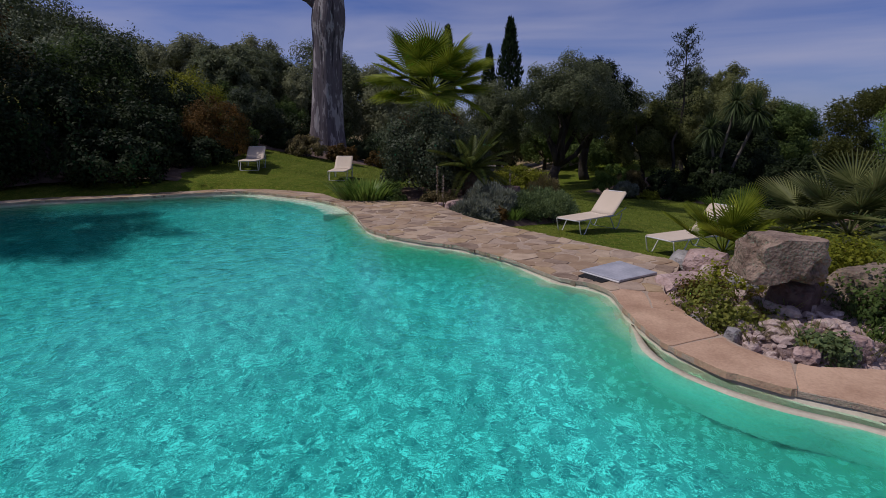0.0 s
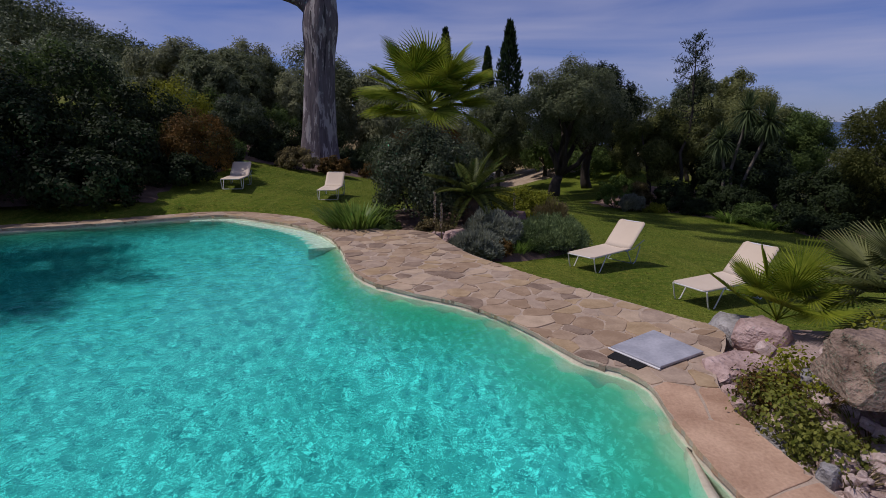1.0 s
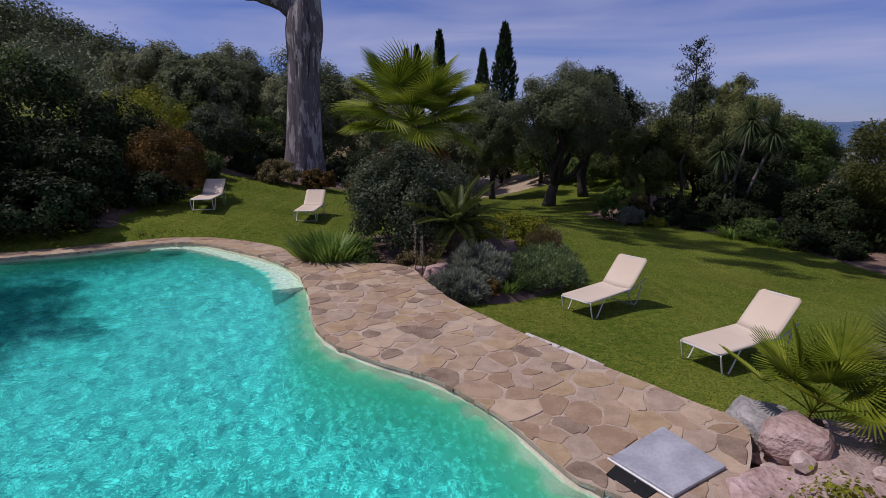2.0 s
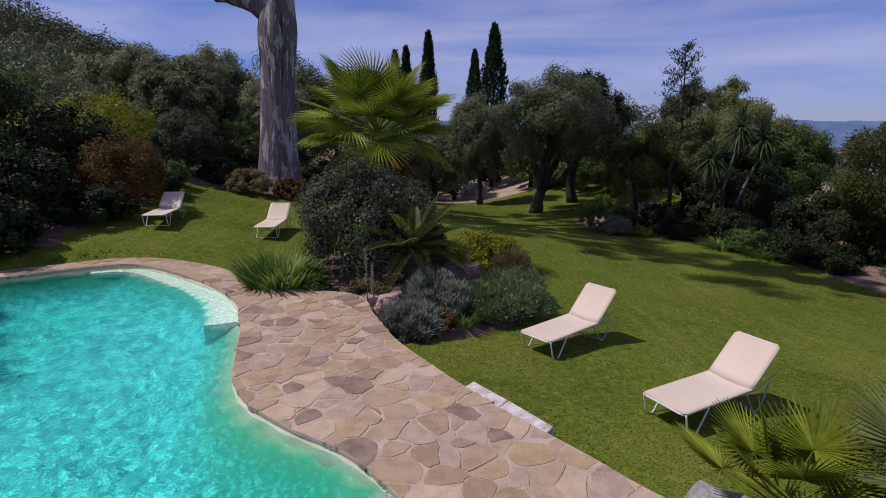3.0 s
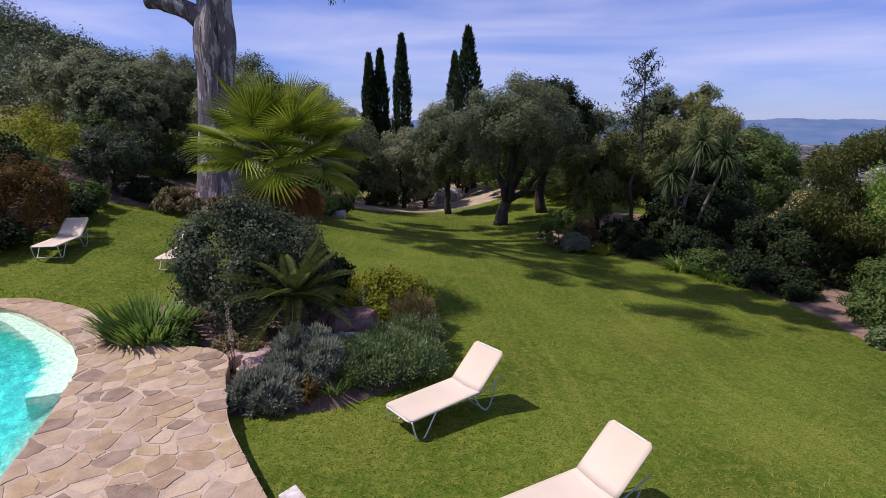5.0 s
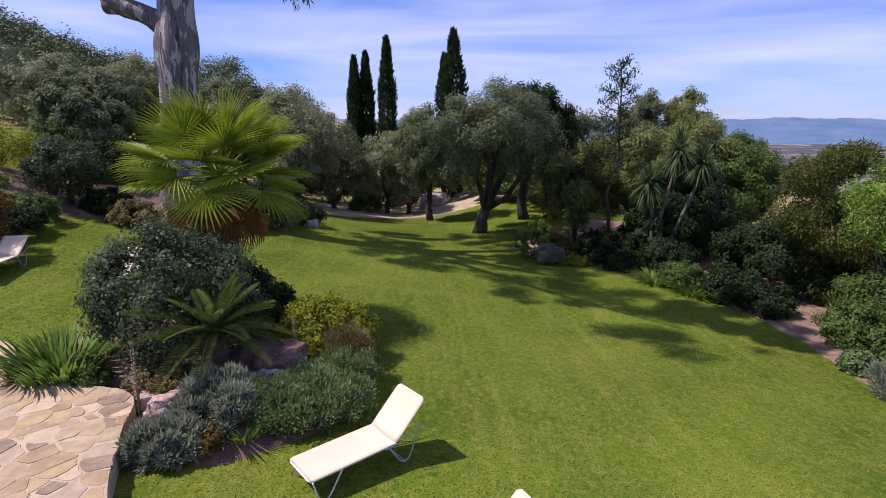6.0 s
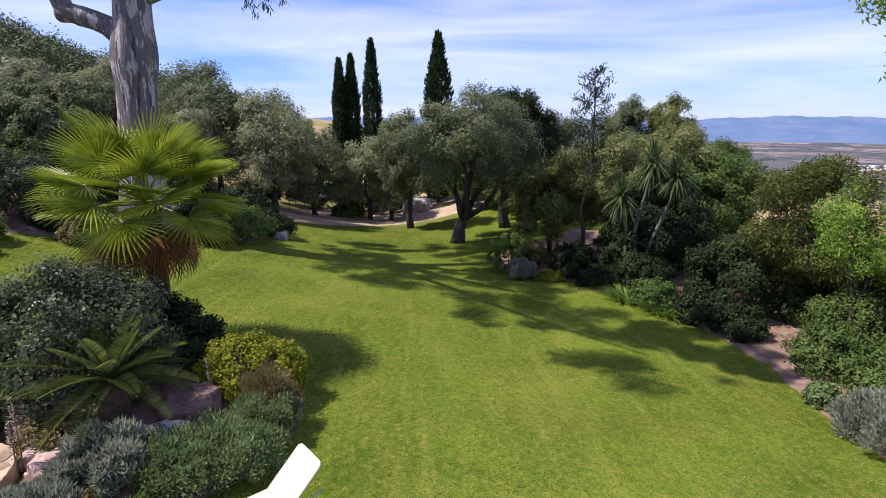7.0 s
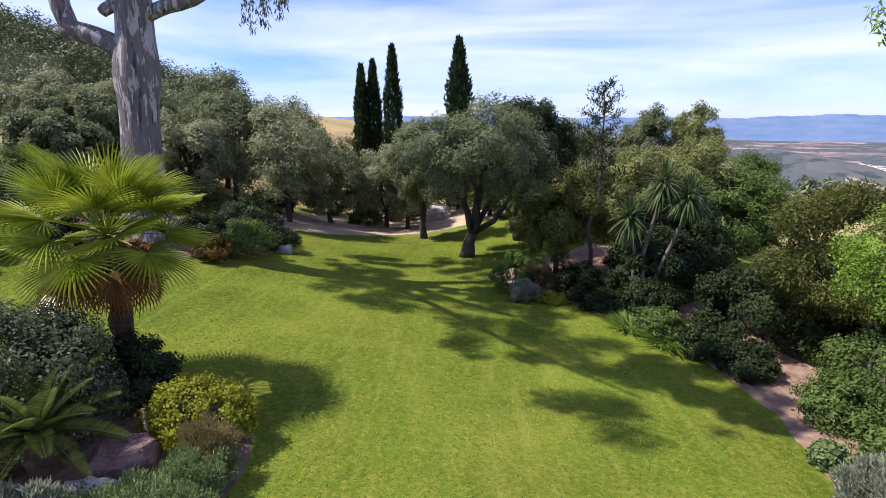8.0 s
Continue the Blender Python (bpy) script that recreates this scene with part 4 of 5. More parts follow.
shrub("ground_cover", "spreading grey-green herb at the mound edge", (2.45, 14.05), (1.05, 0.8, 0.42), 18000, GREY_GREEN, 45, (0.075, 0.022), 150, 0.14, 0.9, -0.2, category="plant")
shrub("ground_cover", "grey-green herb with small leaves at the lawn edge", (2.15, 13.75), (0.7, 0.55, 0.4), 12000, GREY_GREEN, 46, (0.075, 0.022), 110, 0.14, 0.9, -0.2, category="plant")
shrub("ground_cover", "grey-green herb round the dry grass", (3.0, 15.0), (0.6, 0.7, 0.42), 12000, GREY_GREEN, 47, (0.075, 0.022), 110, 0.14, 0.9, -0.2, category="plant")
shrub("bush", "rounded yellow-green bush in the mound bed", (2.35, 16.5), (1.0, 0.85, 0.74), 15000, YELLOW_LEAF, 48, (0.06, 0.04), 190, 0.12, 0.4, -0.3, inner=0.84)
shrub("bush", "straw-coloured twiggy bush at the mound edge", (2.95, 15.6), (0.5, 0.5, 0.62), 6000, STRAW_LEAF, 49, (0.1, 0.015), 50, 0.16, 1.0, -0.3, wild=0.4)
shrub("bush", "small red-tipped bush by the lavender", (1.25, 12.75), (0.3, 0.3, 0.28), 3000, RUST_LEAF, 50, (0.05, 0.03), 30, 0.16, 0.5, -0.2)
shrub("bush", "small green bush beside the strap leaves", (-1.35, 14.45), (0.32, 0.32, 0.42), 3500, GREEN_LEAF, 51, (0.06, 0.04), 30, 0.16, 0.5, -0.2)
shrub("bush", "dry brown bush at the paving edge", (-0.1, 14.3), (0.5, 0.4, 0.4), 4000, STRAW_LEAF, 52, (0.06, 0.03), 40, 0.16, 0.3, -0.2)
tuft("agapanthus", "dense clump of green strap leaves by the paving", (-2.15, 14.9), 0.8, 0.9, 460, STRAP_LEAF, 53, 0.065, 0.42, 0.85, segs=6)
tuft("day_lily", "small clump of bright green leaves", (1.72, 13.12), 0.34, 0.58, 150, STRAP_LEAF, 54, 0.03, 0.42, 0.6)


def flower_spike(at, height, seed):
    rng = np.random.default_rng(seed)
    t = thing("flower_spike", "tall stalk of pale faded flowers beside the paving", "plant", (*at, land_at(*at) + 0.05), group="flower spikes")
    part("stalk", tube([(0, 0, 0), (0.02, 0.0, height * 0.5), (0.0, 0.02, height)], [0.012, 0.010, 0.005], 6), STRAW_LEAF, t)
    n = 120
    u = rng.random(n)
    a = rng.uniform(0, 6.283, n)
    p = np.c_[np.cos(a) * 0.010, np.sin(a) * 0.010, height * (0.42 + 0.58 * u)]
    part("blossom", leaf_quads(p, np.c_[np.cos(a), np.sin(a), np.full(n, 0.6)], rng.uniform(0.02, 0.042, n), 0.02, rng), CREAM_FLOWER, t)


CREAM_FLOWER = leaf("faded_flower", (0.34, 0.26, 0.22), (0.62, 0.54, 0.48))
flower_spike((-0.15, 13.75), 1.25, 61)
flower_spike((0.0, 13.45), 1.05, 62)
flower_spike((1.95, 15.5), 1.15, 63)


def rock(name, label, at, radii, material, seed, turn=0, base=0.0, detail=3, group="", rough=0.25):
    ob = part(name, rock_geo(None, radii, detail, rough, seed * 3.7), material)
    ob.matrix_basis = pose(at[0], at[1], land_at(*at) + base + radii[2] * 0.38, 0, 0, turn)
    return tagged(ob, label, "rock", group)


rock("rock", "brown boulder under the cycad", (1.75, 15.15), (0.6, 0.48, 0.52), RED_ROCK, 1, 20, 0.15, 4)
rock("rock", "grey speckled rock in the mound bed", (1.7, 14.3), (0.6, 0.42, 0.36), GREY_ROCK, 2, 0, 0.15, 4)
rock("rock", "reddish rock beside the paving", (0.35, 13.65), (0.32, 0.3, 0.3), PINK_ROCK, 3, 50, 0.1)
rock("rock", "reddish stone at the bed's corner", (-0.1, 13.95), (0.25, 0.2, 0.2), PINK_ROCK, 4, 10, 0.1)
rock("rock", "pale rock in the far soil", (4.9, 53.5), (1.6, 1.2, 1.2), GREY_ROCK, 5, 10, -0.1)
rock("rock", "small pale stone in the far soil", (-4.6, 41.2), (0.5, 0.4, 0.35), GREY_ROCK, 6)
rock("rock", "white stone at the bed's edge", (-1.6, 33.0), (0.5, 0.4, 0.35), GREY_ROCK, 7)

# rock garden by the pool
GARDEN = [(2.7, 4.6), (2.62, 5.6), (2.85, 6.4), (3.4, 7.3), (3.6, 7.9), (4.3, 8.2), (5.6, 7.8), (6.2, 6.6), (5.8, 5.2), (4.9, 4.3), (3.7, 4.1), (3.0, 4.2)]
HERB_LEAF = leaf("herb_leaf", (0.11, 0.135, 0.02), (0.36, 0.36, 0.08))


def garden_rise(x, y):
    """Height of the rock garden's soil over the ground."""
    c = np.mean(np.array(GARDEN), 0)
    k = np.arange(0.04, 1.0, 0.04)
    px, py = c[0] + (x - c[0]) / k, c[1] + (y - c[1]) / k
    within = np.asarray(inside(np.array(GARDEN), px, py))
    s = k[within].min() if within.any() else 1.0
    return 0.42 * (1 - s ** 5)


rock("boulder", "large weathered boulder overhanging the rock garden", (3.38, 5.16), (0.46, 0.40, 0.33), BOULDER, 11, -12, 0.86, 5, rough=0.34)
rock("rock", "dark stone under the boulder", (3.66, 5.3), (0.3, 0.24, 0.34), RED_ROCK, 12, 40, 0.32)
rock("boulder", "rough boulder at the end of the rock garden", (4.5, 5.3), (0.5, 0.4, 0.38), ROCK, 13, 30, 0.4, 4)
for at, radii, m, seed, base, label in (((3.1, 6.55), (0.36, 0.42, 0.2), PINK_ROCK, 14, 0.2, "pink rock beside the slate plate"), ((3.75, 7.75), (0.4, 0.34, 0.3), GREY_ROCK, 15, 0.12, "white veined rock at the lawn edge"),
                                        ((3.72, 7.2), (0.34, 0.3, 0.28), PINK_ROCK, 16, 0.3, "pink rock in the rock garden"), ((2.85, 6.05), (0.2, 0.22, 0.14), PINK_ROCK, 17, 0.16, "pink stone beside the path"),
                                        ((2.84, 4.86), (0.09, 0.08, 0.15), GREY_ROCK, 18, 0.2, "small pale upright stone by the path"), ((3.25, 4.4), (0.15, 0.12, 0.09), PINK_ROCK, 19, 0.25, "pinkish crumbling rock by the path"),
                                        ((3.7, 4.5), (0.18, 0.14, 0.1), PINK_ROCK, 20, 0.3, "pinkish rock with dry plants"), ((3.15, 5.55), (0.16, 0.14, 0.14), PINK_ROCK, 22, 0.3, "pale pink rock below the boulder"),
                                        ((4.6, 5.2), (0.34, 0.3, 0.25), ROCK, 23, 0.3, "brown rock in the rock garden"), ((2.82, 5.42), (0.22, 0.28, 0.09), GREY_ROCK, 24, 0.14, "flat stone at the path's edge"), ((3.55, 6.0), (0.2, 0.2, 0.16), GREY_ROCK, 25, 0.34, "pale stone below the boulder")):
    rock("rock", label, at, radii, m, seed, seed * 31, base, 3, "rock garden stones")
for at, radii, lf, seed, n, label in (((2.92, 5.6), (0.3, 0.45, 0.24), HERB_LEAF, 71, 1700, "sparse green herb between the stones"), ((2.95, 5.1), (0.22, 0.24, 0.2), HERB_LEAF, 72, 800, "green herb between the stones"),
                                      ((3.35, 5.0), (0.3, 0.2, 0.16), HERB_LEAF, 69, 600, "sparse herb in the boulder's shade"), ((3.35, 6.0), (0.4, 0.42, 0.3), YELLOW_LEAF, 73, 1800, "yellow-green euphorbia under the boulder"), ((4.45, 5.9), (0.6, 0.55, 0.5), YELLOW_LEAF, 74, 6000, "yellow-green creeper over the boulder"),
                                      ((3.45, 4.45), (0.2, 0.2, 0.16), GREY_GREEN, 75, 1500, "grey-green herb among pink stones"), ((4.4, 4.9), (0.45, 0.4, 0.4), GREEN_LEAF, 76, 4000, "leafy plant beside the boulder"),
                                      ((3.05, 6.0), (0.3, 0.3, 0.2), RUST_LEAF, 78, 1300, "reddish herb between the stones"), ((4.3, 4.6), (0.3, 0.25, 0.2), GREEN_LEAF, 77, 2000, "low green plant among stones"), ((3.45, 5.65), (0.3, 0.3, 0.14), RUST_LEAF, 79, 500, "reddish dry herb below the boulder")):
    shrub("rock_plant", label, at, radii, n, lf, seed, (0.042, 0.032), 34, 0.3, 0.4, -0.3, group="rock garden plants", category="plant", base=min(0.2, garden_rise(*at)))
fan_palm("dwarf_palm", "dwarf fan palm with stiff grey-green fans", (5.45, 7.0), 0.85, 26, 0.6, 0.7, CHAM_LEAF, 81, 0.12, 0, -0.1, 1.3, 0.1, 0.08, 0.03)
fan_palm("dwarf_palm", "small dwarf fan palm leaning over the lawn", (4.12, 7.6), 0.45, 12, 0.5, 0.56, FAN_LEAF, 82, 0.07, 1, 0.45, 1.42, 0.1, 0.04, 0.022)

def rubble():
    """Small stones scattered through the rock garden and along bed edges."""
    rng = np.random.default_rng(14)
    geos = [build_mesh("pebble_stone", rock_geo(None, (1, 0.8, 0.62), 2, 0.3, 40 + k * 5.1), m) for k, m in enumerate((PINK_ROCK, PALE_PINK, PALE_PINK, PALE_PINK))]
    spots = [(rng.uniform(2.75, 4.6), rng.uniform(4.2, 6.6), rng.uniform(0.03, 0.11)) for _ in range(150)]
    spots += [(rng.uniform(2.85, 3.9), rng.uniform(4.15, 5.0), rng.uniform(0.03, 0.09)) for _ in range(150)]
    spots += [(rng.uniform(-0.3, 0.9), rng.uniform(12.9, 14.2), rng.uniform(0.05, 0.12)) for _ in range(14)]
    spots += [(rng.uniform(2.9, 4.1), rng.uniform(6.8, 7.9), rng.uniform(0.06, 0.14)) for _ in range(16)]
    for x, y, r in spots:
        if inside(outer_line, [x], [y])[0]:
            continue
        rise = garden_rise(x, y) + 0.04 * rng.random() if x > 2.6 else 0.12 * rng.random()
        ob = part("stone", geos[rng.integers(4)], None)
        ob.matrix_basis = pose(x, y, land_at(x, y) + rise + r * 0.3, rng.uniform(-20, 20), 0, rng.uniform(0, 360)) @ Matrix.Scale(r, 4)
        tagged(ob, "small rough stone lying in the bed's soil", "rock", "scattered stones")


mound("rock_garden", GARDEN, 0.42, GRAVEL, "stony soil of the rock garden beside the pool", "bed", 0.25, 5)
rubble()
for k in range(44):
    rg = np.random.default_rng(600 + k)
    px, py = rg.uniform(2.75, 4.3), rg.uniform(4.15, 6.3)
    if not inside(outer_line, [px], [py])[0]:
        tuft("rock_plant", "sparse dry herb with reddish stems among stones", (px, py), 0.12, rg.uniform(0.14, 0.3), 60, (STRAW_LEAF, HERB_LEAF, RUST_LEAF, GREY_GREEN)[k % 4], 620 + k, 0.009, 0.5, 0.9, group="rock garden plants", base=garden_rise(px, py))

# border shrubs and trees to the east
shrub("box_ball", "clipped round green bush at the border's tip", (9.6, 30.5), (1.0, 0.95, 1.0), 12000, BOX_LEAF, 91, (0.07, 0.045), 90, 0.1, sunk=0)
shrub("ground_cover", "yellow-green low plant at the border edge", (11.1, 28.7), (0.6, 0.4, 0.25), 3000, YELLOW_LEAF, 92, (0.09, 0.05), category="plant")
shrub("bush", "straw-coloured upright bush behind the lavender", (10.6, 30.2), (0.7, 0.6, 0.9), 6000, STRAW_LEAF, 93, (0.16, 0.03), 50, 0.15, 0.8)
tuft("agapanthus", "clump of arching strap leaves at the border", (13.6, 26.0), 0.7, 0.7, 200, STRAP_LEAF, 94, 0.05, 0.7, 0.8, group="strap leaf clumps")
tuft("agapanthus", "clump of arching strap leaves at the border", (14.5, 24.6), 0.8, 0.8, 220, STRAP_LEAF, 95, 0.05, 0.7, 0.8, group="strap leaf clumps")
for at, radii, lf, seed, label in (((13.0, 27.9), (0.8, 0.6, 0.5), DARK_LEAF, 401, "low dark bush at the border edge"), ((14.4, 25.5), (0.8, 0.8, 0.55), GREEN_LEAF, 402, "low green bush at the border edge"), ((15.4, 23.9), (0.9, 0.8, 0.6), DARK_LEAF, 96, "dark leafy bush at the border"), ((16.1, 22.8), (0.8, 0.8, 0.6), DARK_LEAF, 97, "dark leafy bush at the border"),
                                   ((14.6, 27.2), (1.1, 0.9, 0.9), DARK_LEAF, 98, "dark bush below the cordyline"), ((12.3, 29.4), (1.0, 0.8, 0.9), DARK_LEAF, 99, "dark bush under the feathery tree"),
                                   ((17.3, 20.2), (1.1, 1.0, 0.8), GREEN_LEAF, 100, "broad-leaved green bush at the border"), ((17.7, 18.3), (1.4, 1.3, 0.8), GREEN_LEAF, 101, "olive-green bush behind the lavender"),
                                   ((15.6, 18.2), (0.35, 0.35, 0.35), GREY_GREEN, 102, "small grey bush at the border edge"), ((18.8, 21.5), (1.3, 1.2, 1.3), GREEN_LEAF, 103, "green bush below the willow")):
    shrub("bush", label, at, radii, 9500, lf, seed, (0.09, 0.058), 90, 0.15, 0.3, -0.4, group="border bushes")
shrub("bush", "big dark spreading bush in the border", (18.2, 25.6), (2.4, 2.0, 1.5), 16000, DARK_LEAF, 104, (0.17, 0.08), 110, 0.13, sunk=0.0)
shrub("bush", "dark bush filling the border shade", (16.2, 30.4), (2.4, 2.0, 1.7), 14000, DARK_LEAF, 105, (0.2, 0.09), 110, 0.13, sunk=0.0)
cabbage_tree((14.3, 27.9), ((-0.35, 0.5, 1.85, 1.05), (0.75, 0.3, 3.25, 1.15), (1.55, -0.2, 2.8, 1.1)), 106)
tree("feathery_tree", "feathery yellow-green tree leaning over the border", "tree", (11.6, 31.2), 5.2, (1.9, 1.7, 1.9), 15000, WILLOW_LEAF, WOOD, 107, 0.12, 0.3, 5, 60, 0.17, (0.26, 0.05))
for at, top, radii, lf, seed in (((15.3, 34.0), 4.1, (2.4, 2.2, 2.2), FEATHER_LEAF, 108), ((18.4, 35.0), 4.7, (2.5, 2.4, 2.4), FEATHER_LEAF, 109), ((21.9, 42.5), 6.4, (1.5, 1.5, 2.6), FEATHER_LEAF, 110), ((20.2, 33.0), 3.2, (2.4, 2.3, 2.0), GREEN_LEAF, 111),
                                 ((18.8, 42.0), 6.1, (1.5, 1.5, 2.4), OLIVE, 119), ((23.0, 38.5), 3.9, (2.0, 1.9, 2.2), GREEN_LEAF, 116), ((17.0, 31.0), 2.4, (2.2, 2.0, 1.8), DARK_LEAF, 117)):
    tree("wattle_tree", "dense grey-green wattle tree in the border", "tree", at, top - land_at(*at), radii, 14500, lf, WOOD, seed, 0.13, 0.25, 5, 90, 0.15, (0.26, 0.06), -0.95, "border trees")
tree("willow", "thin drooping tree with yellow-green leaves", "tree", (19.4, 24.2), 5.6, (2.2, 2.0, 2.0), 16000, WILLOW_LEAF, WOOD, 112, 0.13, 0.35, 6, 60, 0.16, (0.2, 0.035), -0.9, "", (0, 0), 0.7)
tree("willow", "thin drooping tree with yellow-green leaves", "tree", (21.5, 21.0), 5.2, (2.2, 2.0, 2.0), 14000, WILLOW_LEAF, WOOD, 113, 0.13, 0.35, 6, 60, 0.16, (0.2, 0.035), -0.9, "", (0, 0), 0.7)
tree("ash_tree", "tree with bright compound leaves at the lawn's end", "tree", (17.95, 16.8), 13.2, (3.0, 2.8, 3.2), 9000, BRIGHT_LEAF, WOOD, 114, 0.2, 0.45, 6, 70, 0.13, (0.22, 0.07), -0.95)
tree("ash_tree", "young tree with bright compound leaves in the border", "tree", (18.7, 21.4), 5.5, (1.2, 1.2, 1.6), 8000, BRIGHT_LEAF, WOOD, 118, 0.07, 0.3, 5, 60, 0.17, (0.11, 0.035), -0.95)


for k, (x, y, rx, h, lf) in enumerate(((-7, 55, 2.4, 1.6, DARK_LEAF), (-2.5, 54.5, 2.4, 1.8, DARK_LEAF), (1.5, 55.5, 2.2, 1.6, DARK_LEAF), (6.5, 60, 2.6, 2.0, DARK_LEAF), (10.5, 55, 2.4, 1.8, GREEN_LEAF), (14, 51, 2.4, 1.8, DARK_LEAF), (-6.5, 45.5, 1.6, 1.0, DARK_LEAF), (-1.0, 52.0, 1.4, 0.9, GREEN_LEAF),
                                         (12.5, 46.5, 2.2, 1.5, GREEN_LEAF), (21.3, 26.5, 2.0, 1.5, GREEN_LEAF), (23.0, 23.5, 2.2, 1.6, WILLOW_LEAF), (22.5, 29.5, 2.2, 1.6, DARK_LEAF), (15.2, 29.2, 1.7, 1.5, DARK_LEAF), (20.3, 19.5, 1.8, 1.2, GREEN_LEAF), (25, 27, 2.4, 1.6, GREEN_LEAF))):
    shrub("bush", "broad evergreen bush under the trees", (x, y), (rx, rx * 0.9, h), 5200, lf, 500 + k, (0.2, 0.11), 70, 0.14, 0.3, -0.5, 0.0, "undergrowth bushes")


def thin_pine(at, height, seed):
    rng = np.random.default_rng(seed)
    t = thing("pine_tree", "thin sparse pine above the border", "tree", (*at, land_at(*at) - 0.1))
    part("trunk", tube(limb_path(rng, (0, 0, 0), (0.2, 0, height), 0.03, 9), np.linspace(0.11, 0.02, 9), 8), WOOD, t)
    for k in range(30):
        u = 0.5 + 0.5 * k / 29
        a = k * 2.4
        ln = (1.25 - 0.75 * u) * rng.uniform(0.8, 1.5)
        q = limb_path(rng, (0.2 * u, 0, height * u), (0.2 * u + math.cos(a) * ln, math.sin(a) * ln, height * u + 0.35), 0.1)
        part("branch", tube(q, np.linspace(0.025, 0.008, 6), 5), WOOD, t)
        m = 70
        p = q[rng.integers(2, 6, m)] + rng.normal(size=(m, 3)) * 0.11
        part("needles", leaf_quads(p, rng.normal(size=(m, 3)) + UP, 0.2, 0.045, rng), DARK_LEAF, t)


thin_pine((12.85, 30.2), 8.6, 115)

# olives and trees behind the lawn
tree("olive_tree", "old olive tree with a dark forked trunk on the lawn", "tree", (7.55, 37.3), 8.6, (3.8, 3.3, 3.0), 26000, OLIVE, WOOD, 121, 0.33, 0.17, 8, 110, 0.13, (0.24, 0.07), -0.7, "olive trees", (0.9, 0))
tree("olive_tree", "dark olive behind the old one", "tree", (11.0, 41.5), 8.9, (3.4, 3.2, 2.8), 16000, DARK_LEAF, WOOD, 122, 0.3, 0.28, 6, 100, 0.13, (0.28, 0.09), -0.9, "olive trees")
tree("olive_tree", "grey-green olive beside the dark ones", "tree", (4.6, 44), 8.0, (2.4, 2.2, 2.8), 15000, OLIVE, WOOD, 123, 0.2, 0.28, 5, 90, 0.14, (0.28, 0.08), -0.9, "olive trees")
for k, (x, y, h, r, lf) in enumerate(((-4.4, 42.3, 7.3, 3.0, OLIVE_PALE), (1.0, 50.5, 6.8, 2.9, OLIVE_PALE), (2.8, 49.8, 4.9, 1.7, OLIVE_PALE), (-8.5, 44, 7.4, 3.1, OLIVE), (-11, 48, 8.6, 3.4, OLIVE), (-6.8, 50, 9.0, 3.4, OLIVE), (-15, 43, 5.0, 2.8, OLIVE_PALE),
                                      (-14, 37, 4.2, 2.3, OLIVE), (-19, 41, 4.4, 2.6, OLIVE_PALE), (-12.5, 33, 3.6, 2.0, OLIVE), (-9.4, 39.6, 5.2, 2.5, OLIVE_PALE), (-13.2, 40.6, 5.0, 2.4, OLIVE), (-3.0, 48, 6.6, 2.6, OLIVE), (6, 56, 6.5, 3.0, OLIVE), (12, 52, 6, 3.0, GREEN_LEAF), (16, 47, 6, 3, OLIVE), (9.5, 50, 4.5, 2.4, GREEN_LEAF))):
    tree("olive_tree", "rounded grey-green olive tree on the slope", "tree", (x, y), h, (r, r, h * 0.44), 11000, lf, WOOD, 130 + k, 0.17, 0.25, 5, 80, 0.15, (0.3, 0.1), -0.75, "olive trees")
for x, y, top, r, s in ((-3.0, 62.4, 10.9, 0.85, 1), (-1.9, 62.8, 11.4, 0.9, 2), (0.5, 59.6, 12.3, 0.95, 3), (6.8, 57.0, 12.6, 1.35, 4), (6.5, 79, 13.2, 1.2, 5), (-75.5, 105, 23.0, 1.3, 6)):
    cypress((x, y), top - land_at(x, y), r, 150 + s)

